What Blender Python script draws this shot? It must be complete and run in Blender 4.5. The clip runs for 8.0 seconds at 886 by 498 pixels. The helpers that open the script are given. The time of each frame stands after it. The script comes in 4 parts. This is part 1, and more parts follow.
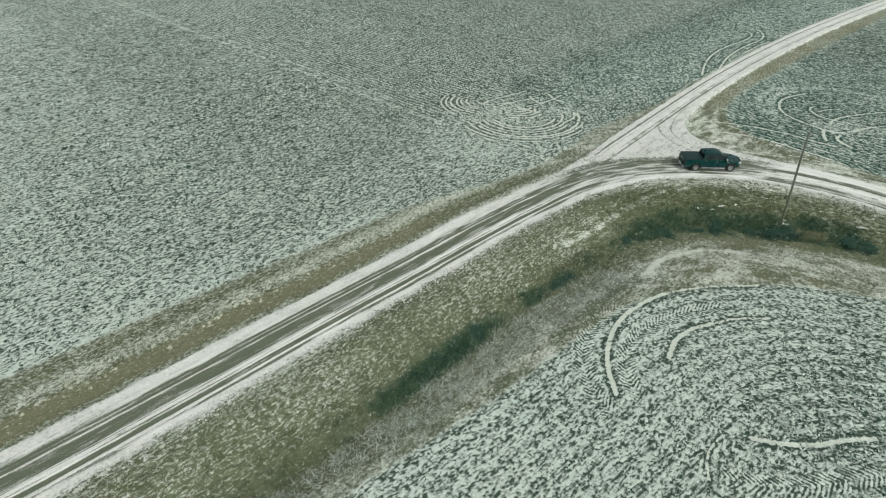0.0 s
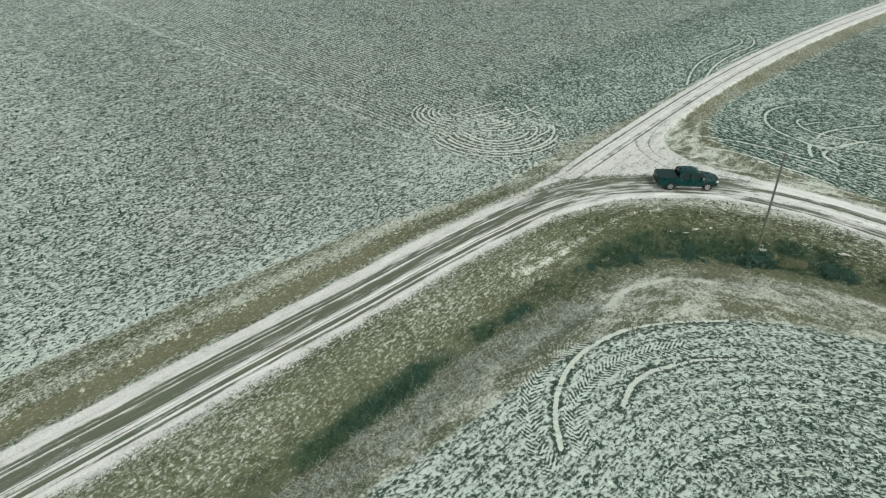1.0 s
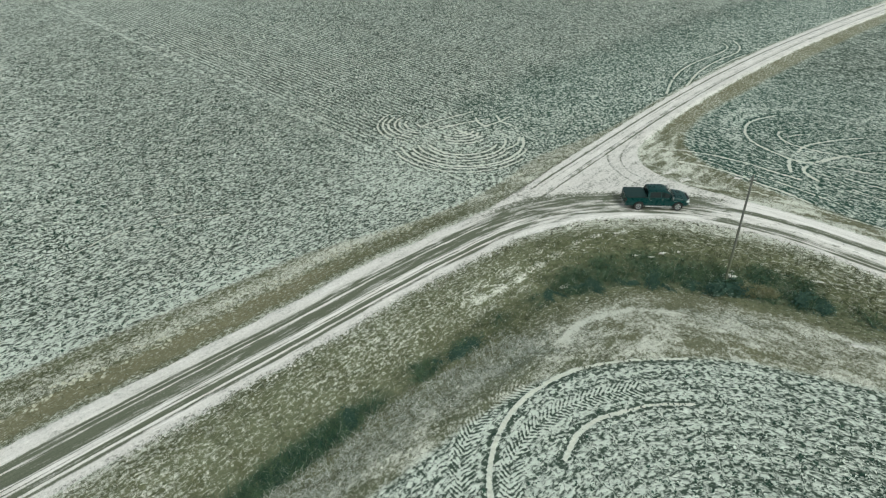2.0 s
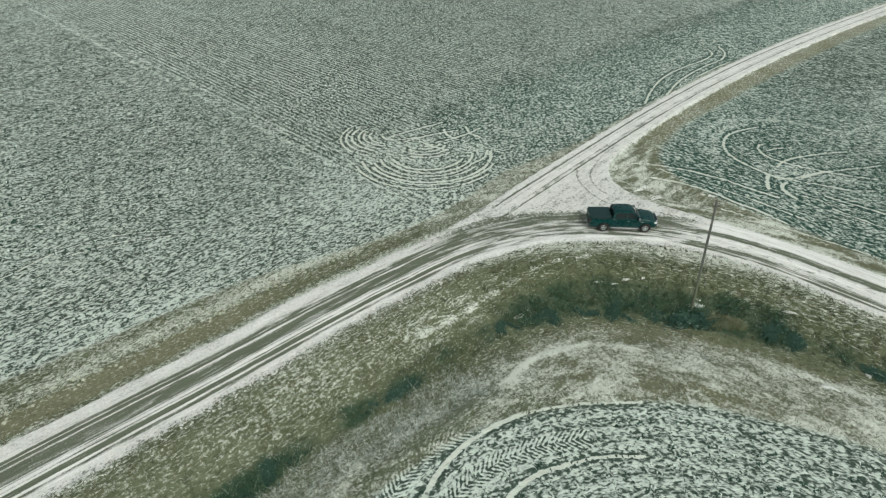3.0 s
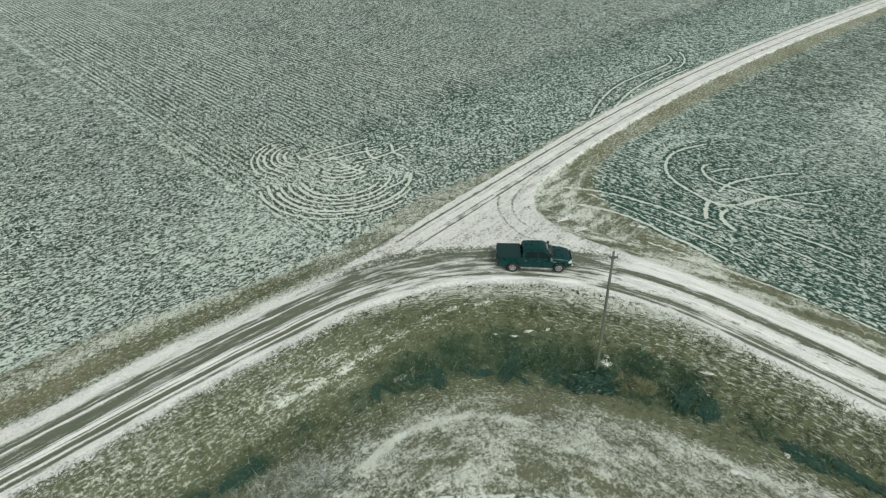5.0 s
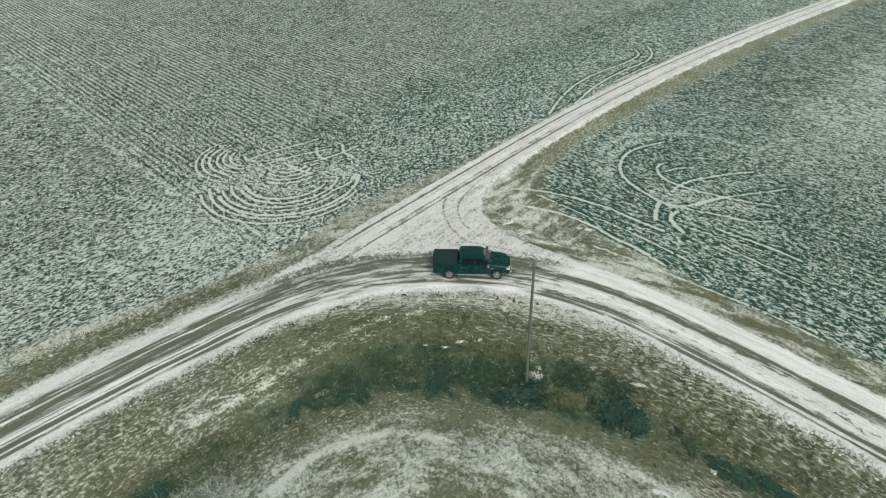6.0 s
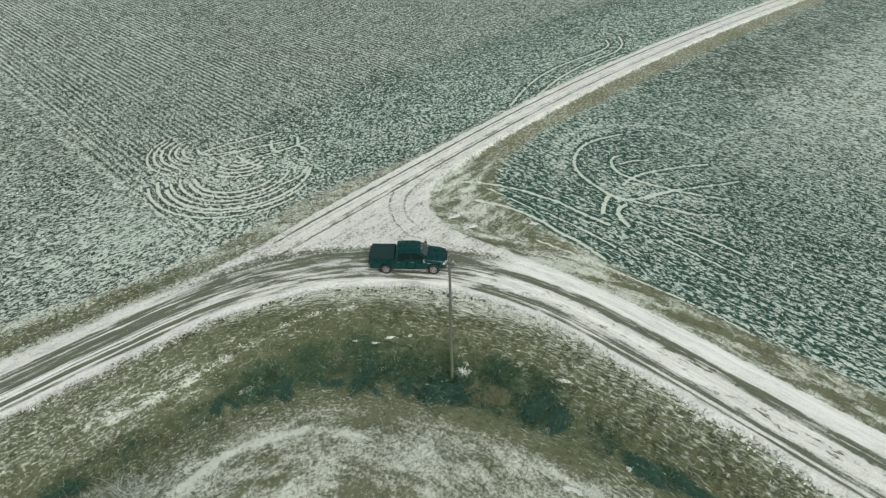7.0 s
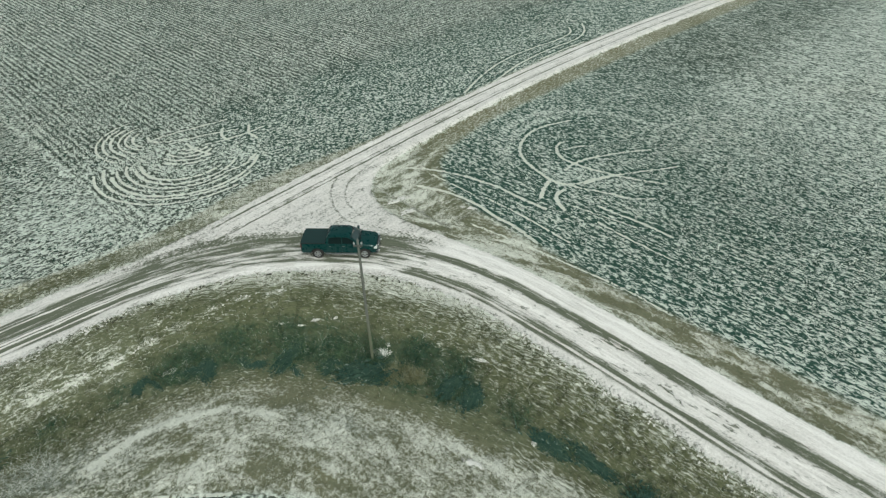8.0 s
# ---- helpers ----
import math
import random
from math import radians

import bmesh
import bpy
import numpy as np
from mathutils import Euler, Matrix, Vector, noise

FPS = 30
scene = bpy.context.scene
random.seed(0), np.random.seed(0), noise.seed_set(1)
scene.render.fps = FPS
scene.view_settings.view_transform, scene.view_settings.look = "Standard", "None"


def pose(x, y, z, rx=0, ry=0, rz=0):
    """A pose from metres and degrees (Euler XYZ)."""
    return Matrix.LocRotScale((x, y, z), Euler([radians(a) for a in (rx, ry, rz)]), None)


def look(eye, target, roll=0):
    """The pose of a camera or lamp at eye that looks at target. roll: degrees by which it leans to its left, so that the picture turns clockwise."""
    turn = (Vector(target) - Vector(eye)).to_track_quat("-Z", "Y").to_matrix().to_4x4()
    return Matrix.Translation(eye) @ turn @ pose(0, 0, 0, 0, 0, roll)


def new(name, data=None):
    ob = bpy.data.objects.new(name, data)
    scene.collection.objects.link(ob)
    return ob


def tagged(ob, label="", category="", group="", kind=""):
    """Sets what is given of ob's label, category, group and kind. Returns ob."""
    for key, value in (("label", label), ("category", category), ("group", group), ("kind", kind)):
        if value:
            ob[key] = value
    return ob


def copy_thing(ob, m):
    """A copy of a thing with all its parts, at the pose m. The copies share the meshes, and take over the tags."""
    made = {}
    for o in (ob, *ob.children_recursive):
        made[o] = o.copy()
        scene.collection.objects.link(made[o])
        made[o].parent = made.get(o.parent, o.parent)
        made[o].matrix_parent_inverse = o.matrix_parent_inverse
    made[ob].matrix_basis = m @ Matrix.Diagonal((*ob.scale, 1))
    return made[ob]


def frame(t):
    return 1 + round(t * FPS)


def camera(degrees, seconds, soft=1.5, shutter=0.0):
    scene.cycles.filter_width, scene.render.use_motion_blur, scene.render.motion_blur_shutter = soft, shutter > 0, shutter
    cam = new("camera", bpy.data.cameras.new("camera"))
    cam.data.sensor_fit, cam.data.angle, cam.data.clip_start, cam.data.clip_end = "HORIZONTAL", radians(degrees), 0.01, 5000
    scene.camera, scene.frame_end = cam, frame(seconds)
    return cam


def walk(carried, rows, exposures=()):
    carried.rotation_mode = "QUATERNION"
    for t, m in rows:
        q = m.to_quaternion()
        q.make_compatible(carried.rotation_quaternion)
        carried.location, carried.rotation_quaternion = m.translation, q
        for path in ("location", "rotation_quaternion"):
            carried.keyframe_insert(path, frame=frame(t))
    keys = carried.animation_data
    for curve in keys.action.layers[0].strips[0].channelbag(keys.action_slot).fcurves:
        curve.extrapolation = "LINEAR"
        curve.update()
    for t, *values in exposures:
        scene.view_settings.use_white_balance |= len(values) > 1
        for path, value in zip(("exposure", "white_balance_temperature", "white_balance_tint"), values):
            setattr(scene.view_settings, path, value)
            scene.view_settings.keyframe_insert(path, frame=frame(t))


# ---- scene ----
cam = camera(75.3, 8.0, soft=1.2)
METRES, EYE, TILT, LEAN, TURN = 42.0, 27.38, 0.0, 0.0, -42.7
ROWS = [
    (0.0, 0.0, 0.0, 0.0, -0.45, -34.33, 0.66),
    (0.5, 0.0512, 0.0465, -0.0003, -0.22, -34.31, 0.67),
    (1.0, 0.1017, 0.0929, -0.0005, -0.1, -34.3, 0.67),
    (1.5, 0.1524, 0.1379, -0.0012, -0.08, -34.28, 0.68),
    (3.0, 0.2998, 0.2693, -0.0041, -0.06, -34.19, 0.69),
    (3.5, 0.3487, 0.3124, -0.005, -0.03, -34.17, 0.68),
    (4.0, 0.3972, 0.3541, -0.0059, -0.04, -34.19, 0.69),
    (5.5, 0.5518, 0.4505, -0.0079, -0.89, -34.95, 0.72),
    (6.0, 0.6055, 0.467, -0.0083, -1.29, -35.34, 0.72),
    (6.5, 0.6604, 0.4753, -0.0091, -1.37, -35.78, 0.73),
    (7.0, 0.7163, 0.4754, -0.0094, -1.47, -36.25, 0.74),
    (7.5, 0.7728, 0.4681, -0.0104, -1.71, -36.73, 0.74),
    (8.0, 0.8313, 0.4529, -0.0116, -2.06, -37.2, 0.74),
]
walk(cam, [(t, pose(0, 0, EYE, TILT, LEAN, TURN) @ pose(METRES * x, METRES * y, METRES * z, 90 + pitch, roll, yaw)) for t, x, y, z, yaw, pitch, roll in ROWS],
     exposures=[(0.0, -0.29, 6400, -3), (8.0, -0.29, 6400, -3)])


# ---- world and light: a bright overcast winter day ----
world = bpy.data.worlds.new("overcast_sky")
scene.world = world
world.use_nodes = True
wn, wl = world.node_tree.nodes, world.node_tree.links
sky = wn.new("ShaderNodeTexSky")
sky.sky_type = "NISHITA"
sky.sun_disc = False
sky.sun_elevation, sky.sun_rotation = radians(48), radians(200)
sky.dust_density, sky.ozone_density = 4.0, 1.0
grey = wn.new("ShaderNodeHueSaturation")
grey.inputs["Saturation"].default_value = 0.25
wl.new(sky.outputs[0], grey.inputs["Color"])
wl.new(grey.outputs[0], wn["Background"].inputs["Color"])
wn["Background"].inputs["Strength"].default_value = 0.15

sun = new("sun", bpy.data.lights.new("sun", "SUN"))
sun.data.energy, sun.data.angle, sun.data.color = 1.2, radians(14), (1.0, 0.97, 0.92)
sun.matrix_world = look((0, 0, 100), (0 + 100 * math.cos(radians(70)), 100 * math.sin(radians(70)), 0))


# ---- node helper ----
class Mat:
    """A node material, built by short calls that return output sockets."""

    def __init__(self, name):
        self.m = bpy.data.materials.new(name)
        self.m.use_nodes = True
        self.n, self.l = self.m.node_tree.nodes, self.m.node_tree.links
        self.b = self.n["Principled BSDF"]

    def put(self, socket, value):
        if isinstance(value, (int, float)):
            socket.default_value = value
        elif isinstance(value, tuple):
            socket.default_value = (*value, 1.0) if len(value) == 3 and socket.type == "RGBA" else value
        else:
            self.l.new(value, socket)

    def attr(self, name):
        a = self.n.new("ShaderNodeAttribute")
        a.attribute_name = name
        return a.outputs["Fac"]

    def math(self, op, a, b=0.0, c=0.0, clamp=False):
        m = self.n.new("ShaderNodeMath")
        m.operation, m.use_clamp = op, clamp
        for s, v in zip(m.inputs, (a, b, c)):
            self.put(s, v)
        return m.outputs[0]

    def step(self, v, lo, hi, to=(0.0, 1.0)):
        m = self.n.new("ShaderNodeMapRange")
        m.interpolation_type = "SMOOTHSTEP"
        for s, x in zip(m.inputs, (v, lo, hi, *to)):
            self.put(s, x)
        return m.outputs[0]

    def place(self, scale=(1, 1, 1)):
        g = self.n.new("ShaderNodeTexCoord")
        m = self.n.new("ShaderNodeMapping")
        m.inputs["Scale"].default_value = scale
        self.l.new(g.outputs["Object"], m.inputs["Vector"])
        return m.outputs[0]

    def vec(self, x, y, z=0.0):
        c = self.n.new("ShaderNodeCombineXYZ")
        for s, v in zip(c.inputs, (x, y, z)):
            self.put(s, v)
        return c.outputs[0]

    def noise(self, vector, scale, detail=2.0, rough=0.5, distort=0.0):
        t = self.n.new("ShaderNodeTexNoise")
        self.put(t.inputs["Vector"], vector)
        t.inputs["Scale"].default_value, t.inputs["Detail"].default_value = scale, detail
        t.inputs["Roughness"].default_value, t.inputs["Distortion"].default_value = rough, distort
        return t.outputs["Fac"]

    def mix(self, f, a, b):
        m = self.n.new("ShaderNodeMix")
        m.data_type = "RGBA"
        self.put(m.inputs[0], f)
        self.put(m.inputs[6], a)
        self.put(m.inputs[7], b)
        return m.outputs[2]

    def lerp(self, f, a, b):
        m = self.n.new("ShaderNodeMix")
        self.put(m.inputs[0], f)
        self.put(m.inputs[2], a)
        self.put(m.inputs[3], b)
        return m.outputs[0]

    def ramp(self, v, lo, hi, stops):
        """A curve through (place, value) stops, of the value v between lo and hi."""
        r = self.n.new("ShaderNodeValToRGB")
        self.put(r.inputs[0], self.math("DIVIDE", self.math("SUBTRACT", v, lo), hi - lo))
        e = r.color_ramp.elements
        while len(e) < len(stops):
            e.new(0.5)
        for k, (x, y) in zip(e, stops):
            k.position, k.color = (x - lo) / (hi - lo), (y, y, y, 1.0)
        return r.outputs[0]

    def bump(self, height, strength, distance):
        m = self.n.new("ShaderNodeBump")
        m.inputs["Strength"].default_value, m.inputs["Distance"].default_value = strength, distance
        self.put(m.inputs["Height"], height)
        self.put(self.b.inputs["Normal"], m.outputs[0])

    def set(self, **values):
        for k, v in values.items():
            self.put(self.b.inputs[k.replace("_", " ")], v)
        return self.m


# snow left between the wheel tracks: (metres left of the road middle, share of snow)
BEFORE = [
        (-3.1, 0.50), (-2.75, 0.62), (-2.4, 0.74), (-2.1, 0.82), (-1.95, 0.82), (-1.78, 0.40), (-1.68, 0.34), (-1.55, 0.84), (-1.43, 0.70), (-1.38, 0.16), (-1.06, 0.18), (-0.98, 0.78), (-0.90, 0.80),
        (-0.84, 0.36), (-0.76, 0.88), (-0.58, 0.90), (-0.50, 0.44), (-0.42, 0.80), (-0.32, 0.36), (0.0, 0.26), (0.62, 0.26), (0.72, 0.70), (0.82, 0.74), (0.90, 0.26),
        (1.06, 0.22), (1.14, 0.56), (1.22, 0.26), (1.34, 0.30), (1.50, 0.66), (2.1, 0.84), (2.5, 0.82), (3.0, 0.58)]
AFTER = [
        (-3.1, 0.54), (-2.6, 0.66), (-2.2, 0.82), (-2.0, 0.80), (-1.86, 0.36), (-1.76, 0.40), (-1.66, 0.74), (-1.56, 0.72), (-1.46, 0.32), (-1.22, 0.28), (-1.10, 0.50), (-0.96, 0.84), (-0.4, 0.94),
        (0.34, 0.92), (0.46, 0.60), (0.56, 0.44), (0.66, 0.30), (0.86, 0.28), (0.93, 0.44), (1.02, 0.28), (1.18, 0.32), (1.30, 0.66), (1.42, 0.96), (2.6, 1.05), (3.0, 1.0)]
TURNING = [
        (-3.1, 0.66), (-2.5, 0.92), (-1.9, 0.98), (-1.6, 0.78), (-1.4, 0.44), (-1.1, 0.60), (-0.8, 0.40), (-0.4, 0.60), (0.0, 0.40), (0.45, 0.40),
        (0.7, 0.56), (1.0, 0.38), (1.5, 0.28), (1.9, 0.44), (2.2, 0.32), (2.7, 0.50), (3.1, 0.70)]
ARM = [
        (-2.5, 0.72), (-1.5, 0.78), (-1.05, 0.82), (-0.98, 0.32), (-0.88, 0.36), (-0.80, 0.86), (-0.52, 0.84), (-0.46, 0.46), (-0.38, 0.86), (0.30, 0.88), (0.36, 0.46), (0.44, 0.84),
        (0.74, 0.84), (0.80, 0.32), (0.92, 0.36), (1.0, 0.82), (1.7, 0.84), (2.2, 0.62)]


# ---- ground material: earth, crop, dry grass and thin snow ----
def ground_material():
    g = Mat("winter_ground")
    flat = g.place()
    cover, grass, green = g.attr("cover"), g.attr("grass"), g.attr("green")
    rows, ditch, terrace = g.attr("rows"), g.attr("ditch"), g.attr("terrace")

    def spread(v, gain):
        return g.math("ADD", g.math("MULTIPLY", g.math("SUBTRACT", v, 0.5), gain), 0.5)

    fine = g.noise(flat, 9.0, 3.0, 0.6)
    grain = g.noise(flat, 24.0, 2.0, 0.6)
    patch = g.noise(flat, 0.13, 3.0, 0.55)
    blot = g.noise(flat, 0.75, 4.0, 0.6, 0.6)
    # speckle of the fields: frosted leaves and bare soil, drawn out along the drilled rows where these show
    speck = g.noise(flat, 3.9, 3.0, 0.55, 0.5)
    along = g.noise(g.place((1.35, 0.55, 1.0)), 4.5, 3.0, 0.60, 0.4)
    abreast = g.noise(g.place((0.64, 1.34, 1.0)), 4.4, 3.0, 0.56, 0.4)
    clod = g.noise(flat, 1.5, 3.0, 0.6)
    bowed = g.noise(g.vec(g.math("MULTIPLY", g.attr("offi"), 5.8), g.math("MULTIPLY", g.attr("si"), 2.6)), 1.0, 3.0, 0.56, 0.4)
    plain = g.lerp(g.attr("headland"), g.lerp(g.attr("abreast"), speck, abreast), bowed)
    field = spread(g.lerp(g.lerp(g.attr("coarse"), g.lerp(green, 0.10, 0.12), 0.32), g.lerp(rows, plain, along), g.lerp(rows, clod, g.noise(g.place((1.3, 0.45, 1.0)), 1.7, 3.0, 0.6, 0.3))), g.lerp(green, 2.6, 3.5))
    # grass of the banks: drifts of snow in short lines along the slope
    drift = g.noise(g.vec(g.math("MULTIPLY", g.attr("offd"), 7.2), g.math("MULTIPLY", g.attr("sd"), 1.9)), 1.0, 3.0, 0.60, 0.5)
    tuft = g.noise(flat, 5.2, 4.0, 0.62, 0.5)
    slope = spread(g.lerp(g.lerp(g.math("MAXIMUM", g.attr("turning"), g.attr("down")), 0.48, 0.14), drift, tuft), g.lerp(g.math("MAXIMUM", g.attr("turning"), g.attr("down")), 2.3, 1.75))
    plate = spread(g.lerp(g.lerp(g.attr("corner"), 0.46, 0.34), g.lerp(g.attr("tan"), g.lerp(0.45, blot, drift), g.noise(g.vec(g.math("MULTIPLY", g.attr("offp"), 2.4), g.math("MULTIPLY", g.attr("sp"), 0.5)), 1.0, 4.0, 0.65, 0.5)), tuft), g.lerp(g.attr("tan"), 2.6, 2.1))
    # the edges of the roads are ragged
    road = g.step(g.math("ADD", g.attr("road"), g.math("MULTIPLY", g.math("SUBTRACT", g.lerp(0.5, tuft, blot), 0.5), 1.5)), 0.30, 0.66)
    loose = g.lerp(grass, field, g.lerp(terrace, slope, plate))
    # streaks that follow the wheels
    def wheels(off, s):
        thin = g.noise(g.vec(g.math("MULTIPLY", g.attr(off), 4.6), g.math("MULTIPLY", g.attr(s), 0.05)), 1.0, 3.0, 0.6)
        torn = g.noise(g.vec(g.math("MULTIPLY", g.attr(off), 1.9), g.math("MULTIPLY", g.attr(s), 0.28)), 1.0, 5.0, 0.66, 0.5)
        return g.lerp(g.lerp(g.attr("turning"), 0.66, 0.78), thin, torn)

    streak = g.lerp(g.attr("way1"), wheels("off2", "s2"), wheels("off1", "s1"))
    streak = g.lerp(0.14, streak, fine)
    edge = g.math("MAXIMUM", g.math("MULTIPLY", g.step(g.attr("off2"), -1.9, -2.4), 0.9), g.math("MULTIPLY", g.step(g.attr("off2"), 1.5, 2.2), g.lerp(g.attr("down"), 0.6, 0.15)))
    streak = g.lerp(g.math("MAXIMUM", edge, g.math("MULTIPLY", g.attr("way1"), 0.18)), streak, g.lerp(0.35, tuft, blot))
    streak = spread(streak, g.lerp(g.attr("way1"), g.lerp(g.attr("turning"), 3.2, 4.3), 3.4))
    pattern = g.lerp(road, loose, streak)
    pattern = g.lerp(g.lerp(road, 0.16, 0.10), pattern, grain)
    # snow left between the wheel tracks, across the road
    sway = g.math("MULTIPLY", g.math("SUBTRACT", g.noise(g.vec(g.math("MULTIPLY", g.attr("s2"), 0.07), 3.0), 1.0, 2.0), 0.5), 0.45)
    across = g.math("ADD", g.attr("off2"), sway)
    before = g.ramp(across, -3.2, 3.2, BEFORE)
    after = g.ramp(across, -3.2, 3.2, AFTER)
    turning = g.ramp(across, -3.2, 3.2, TURNING)
    lanes = g.lerp(g.attr("down"), g.lerp(g.attr("turning"), before, turning), after)
    arm = g.ramp(g.math("ADD", g.attr("off1"), sway), -2.6, 2.6, ARM)
    lanes = g.lerp(g.attr("way1"), lanes, arm)
    cover = g.lerp(road, cover, lanes)
    level = g.math("ADD", cover, g.math("MULTIPLY", g.math("SUBTRACT", patch, 0.5), g.lerp(road, g.lerp(grass, 0.13, 0.26), 0.1)))
    # the bank's wide drifts and bare places, drawn out along the slope
    lay = g.step(g.noise(g.vec(g.math("MULTIPLY", g.attr("offd"), 0.75), g.math("MULTIPLY", g.attr("sd"), 0.24)), 1.0, 5.0, 0.65, 0.8), 0.30, 0.70)
    level = g.math("ADD", level, g.math("MULTIPLY", g.math("SUBTRACT", lay, 0.5), g.math("ADD", g.math("MULTIPLY", terrace, 0.27), g.math("MULTIPLY", g.attr("corner"), 0.22))))
    # drilled rows: narrow furrows, and two bright wheel lines beside them
    xyz = g.n.new("ShaderNodeSeparateXYZ")
    g.l.new(flat, xyz.inputs[0])
    row = g.math("ADD", xyz.outputs["X"], g.math("MULTIPLY", g.math("SUBTRACT", xyz.outputs["Y"], 47.0), 0.036))
    bent = g.math("ADD", row, g.math("MULTIPLY", g.math("SUBTRACT", g.noise(g.place((1.0, 0.25, 1.0)), 0.5, 2.0), 0.5), 0.30))
    furrow = g.math("SINE", g.math("MULTIPLY", bent, 8.7))
    furrow = g.math("MULTIPLY", furrow, g.lerp(g.step(g.noise(g.place((0.55, 0.10, 1.0)), 1.0, 3.0, 0.6), 0.34, 0.66), 0.06, 0.22))
    level = g.math("ADD", level, g.math("MULTIPLY", furrow, g.attr("furrow")))
    for place, bright in ((46.7, 0.15), (48.3, 0.08), (70.0, 0.10)):
        line = g.step(g.math("ABSOLUTE", g.math("SUBTRACT", bent, place)), 0.55, 0.12)
        level = g.math("ADD", level, g.math("MULTIPLY", g.math("MULTIPLY", line, g.math("MULTIPLY", g.attr("furrow_edge"), g.step(clod, 0.34, 0.56))), bright))
    bands = g.math("SINE", g.math("ADD", g.math("MULTIPLY", g.attr("offi"), 5.6), g.math("MULTIPLY", blot, 5.0)))
    level = g.math("ADD", level, g.math("MULTIPLY", bands, g.math("MULTIPLY", g.attr("headland"), 0.07)))
    # tyre marks in the fields: pressed snow, a bare rim beside it, and the print of broad treads
    broken = g.step(clod, 0.30, 0.55)
    mark = g.step(g.math("ADD", g.attr("mark"), g.math("MULTIPLY", g.math("SUBTRACT", g.lerp(0.5, fine, tuft), 0.5), 0.30)), 0.20, 0.07)
    mark = g.math("MULTIPLY", mark, g.lerp(0.6, 1.0, broken))
    beside = g.math("MULTIPLY", g.step(g.attr("mark"), 0.62, 0.26), g.lerp(grass, 0.17, 0.0))
    tread_d, tread_s = g.attr("tread"), g.attr("tread_s")
    chevron = g.math("SINE", g.math("MULTIPLY", g.math("ADD", tread_s, tread_d), 20.0))
    tread_in = g.math("MULTIPLY", g.step(tread_d, 0.75, 0.5), g.step(clod, 0.30, 0.52))
    level = g.math("SUBTRACT", g.math("ADD", level, g.math("MULTIPLY", mark, 0.95)), beside)
    level = g.math("ADD", level, g.math("MULTIPLY", g.math("MULTIPLY", chevron, tread_in), g.lerp(grass, 0.22, 0.07)))
    # dark wheel lines pressed through the snow at the junction
    dark = g.math("ADD", g.attr("dark"), g.math("MULTIPLY", g.math("SUBTRACT", fine, 0.5), 0.10))
    level = g.math("SUBTRACT", level, g.math("MULTIPLY", g.step(dark, 0.18, 0.03), 0.27))
    worn = g.math("MULTIPLY", g.step(g.noise(g.vec(g.math("MULTIPLY", g.attr("off2"), 2.6), g.math("MULTIPLY", g.attr("s2"), 1.1)), 1.0, 3.0, 0.6, 0.4), 0.53, 0.66), g.math("MULTIPLY", g.attr("down"), g.step(g.math("ABSOLUTE", g.attr("off2")), 1.5, 0.5)))
    level = g.math("SUBTRACT", level, g.math("MULTIPLY", g.math("MULTIPLY", worn, road), 0.42))
    amount = g.math("ADD", g.math("SUBTRACT", level, 1.0), pattern)
    snow = g.step(amount, g.lerp(grass, g.lerp(road, -0.19, -0.22), g.lerp(terrace, -0.16, -0.19)), g.lerp(grass, g.lerp(road, 0.19, 0.28), g.lerp(terrace, 0.21, 0.24)))
    # what lies under the snow
    earth = g.mix(fine, (0.045, 0.047, 0.036), (0.125, 0.125, 0.098))
    crop = g.mix(fine, (0.011, 0.051, 0.039), (0.047, 0.112, 0.083))
    straw = g.mix(g.lerp(0.5, tuft, drift), (0.057, 0.068, 0.037), (0.268, 0.286, 0.178))
    straw = g.mix(g.math("MULTIPLY", g.step(blot, 0.42, 0.65), 0.6), straw, (0.094, 0.098, 0.046))
    mottle = g.noise(g.vec(g.math("MULTIPLY", g.attr("offd"), 1.5), g.math("MULTIPLY", g.attr("sd"), 0.7)), 1.0, 5.0, 0.68, 1.0)
    straw = g.mix(g.attr("moss"), straw, g.mix(tuft, (0.070, 0.084, 0.042), (0.205, 0.212, 0.116)))
    straw = g.mix(g.math("MULTIPLY", g.step(mottle, 0.50, 0.68), g.lerp(g.attr("down"), 0.8, 0.35)), straw, g.mix(tuft, (0.034, 0.046, 0.024), (0.105, 0.118, 0.062)))
    straw = g.mix(g.math("MULTIPLY", g.step(mottle, 0.46, 0.32), 0.7), straw, g.mix(tuft, (0.112, 0.122, 0.066), (0.272, 0.280, 0.178)))
    weed = g.mix(fine, (0.020, 0.055, 0.038), (0.078, 0.122, 0.076))
    mud = g.mix(spread(g.lerp(0.5, fine, g.noise(g.vec(g.math("MULTIPLY", g.attr("off2"), 7.0), g.math("MULTIPLY", g.attr("s2"), 0.35)), 1.0, 3.0, 0.65)), 1.7), (0.070, 0.080, 0.056), (0.232, 0.245, 0.185))
    mud = g.mix(g.math("MULTIPLY", streak, 0.6), mud, (0.112, 0.130, 0.082))
    under = g.mix(green, earth, crop)
    under = g.mix(grass, under, straw)
    under = g.mix(g.attr("tan"), under, g.mix(tuft, (0.13, 0.130, 0.072), (0.30, 0.285, 0.185)))
    under = g.mix(g.math("MULTIPLY", g.math("MULTIPLY", terrace, g.math("SUBTRACT", 1.0, lay)), 0.4), under, g.mix(tuft, (0.070, 0.086, 0.060), (0.19, 0.205, 0.15)))
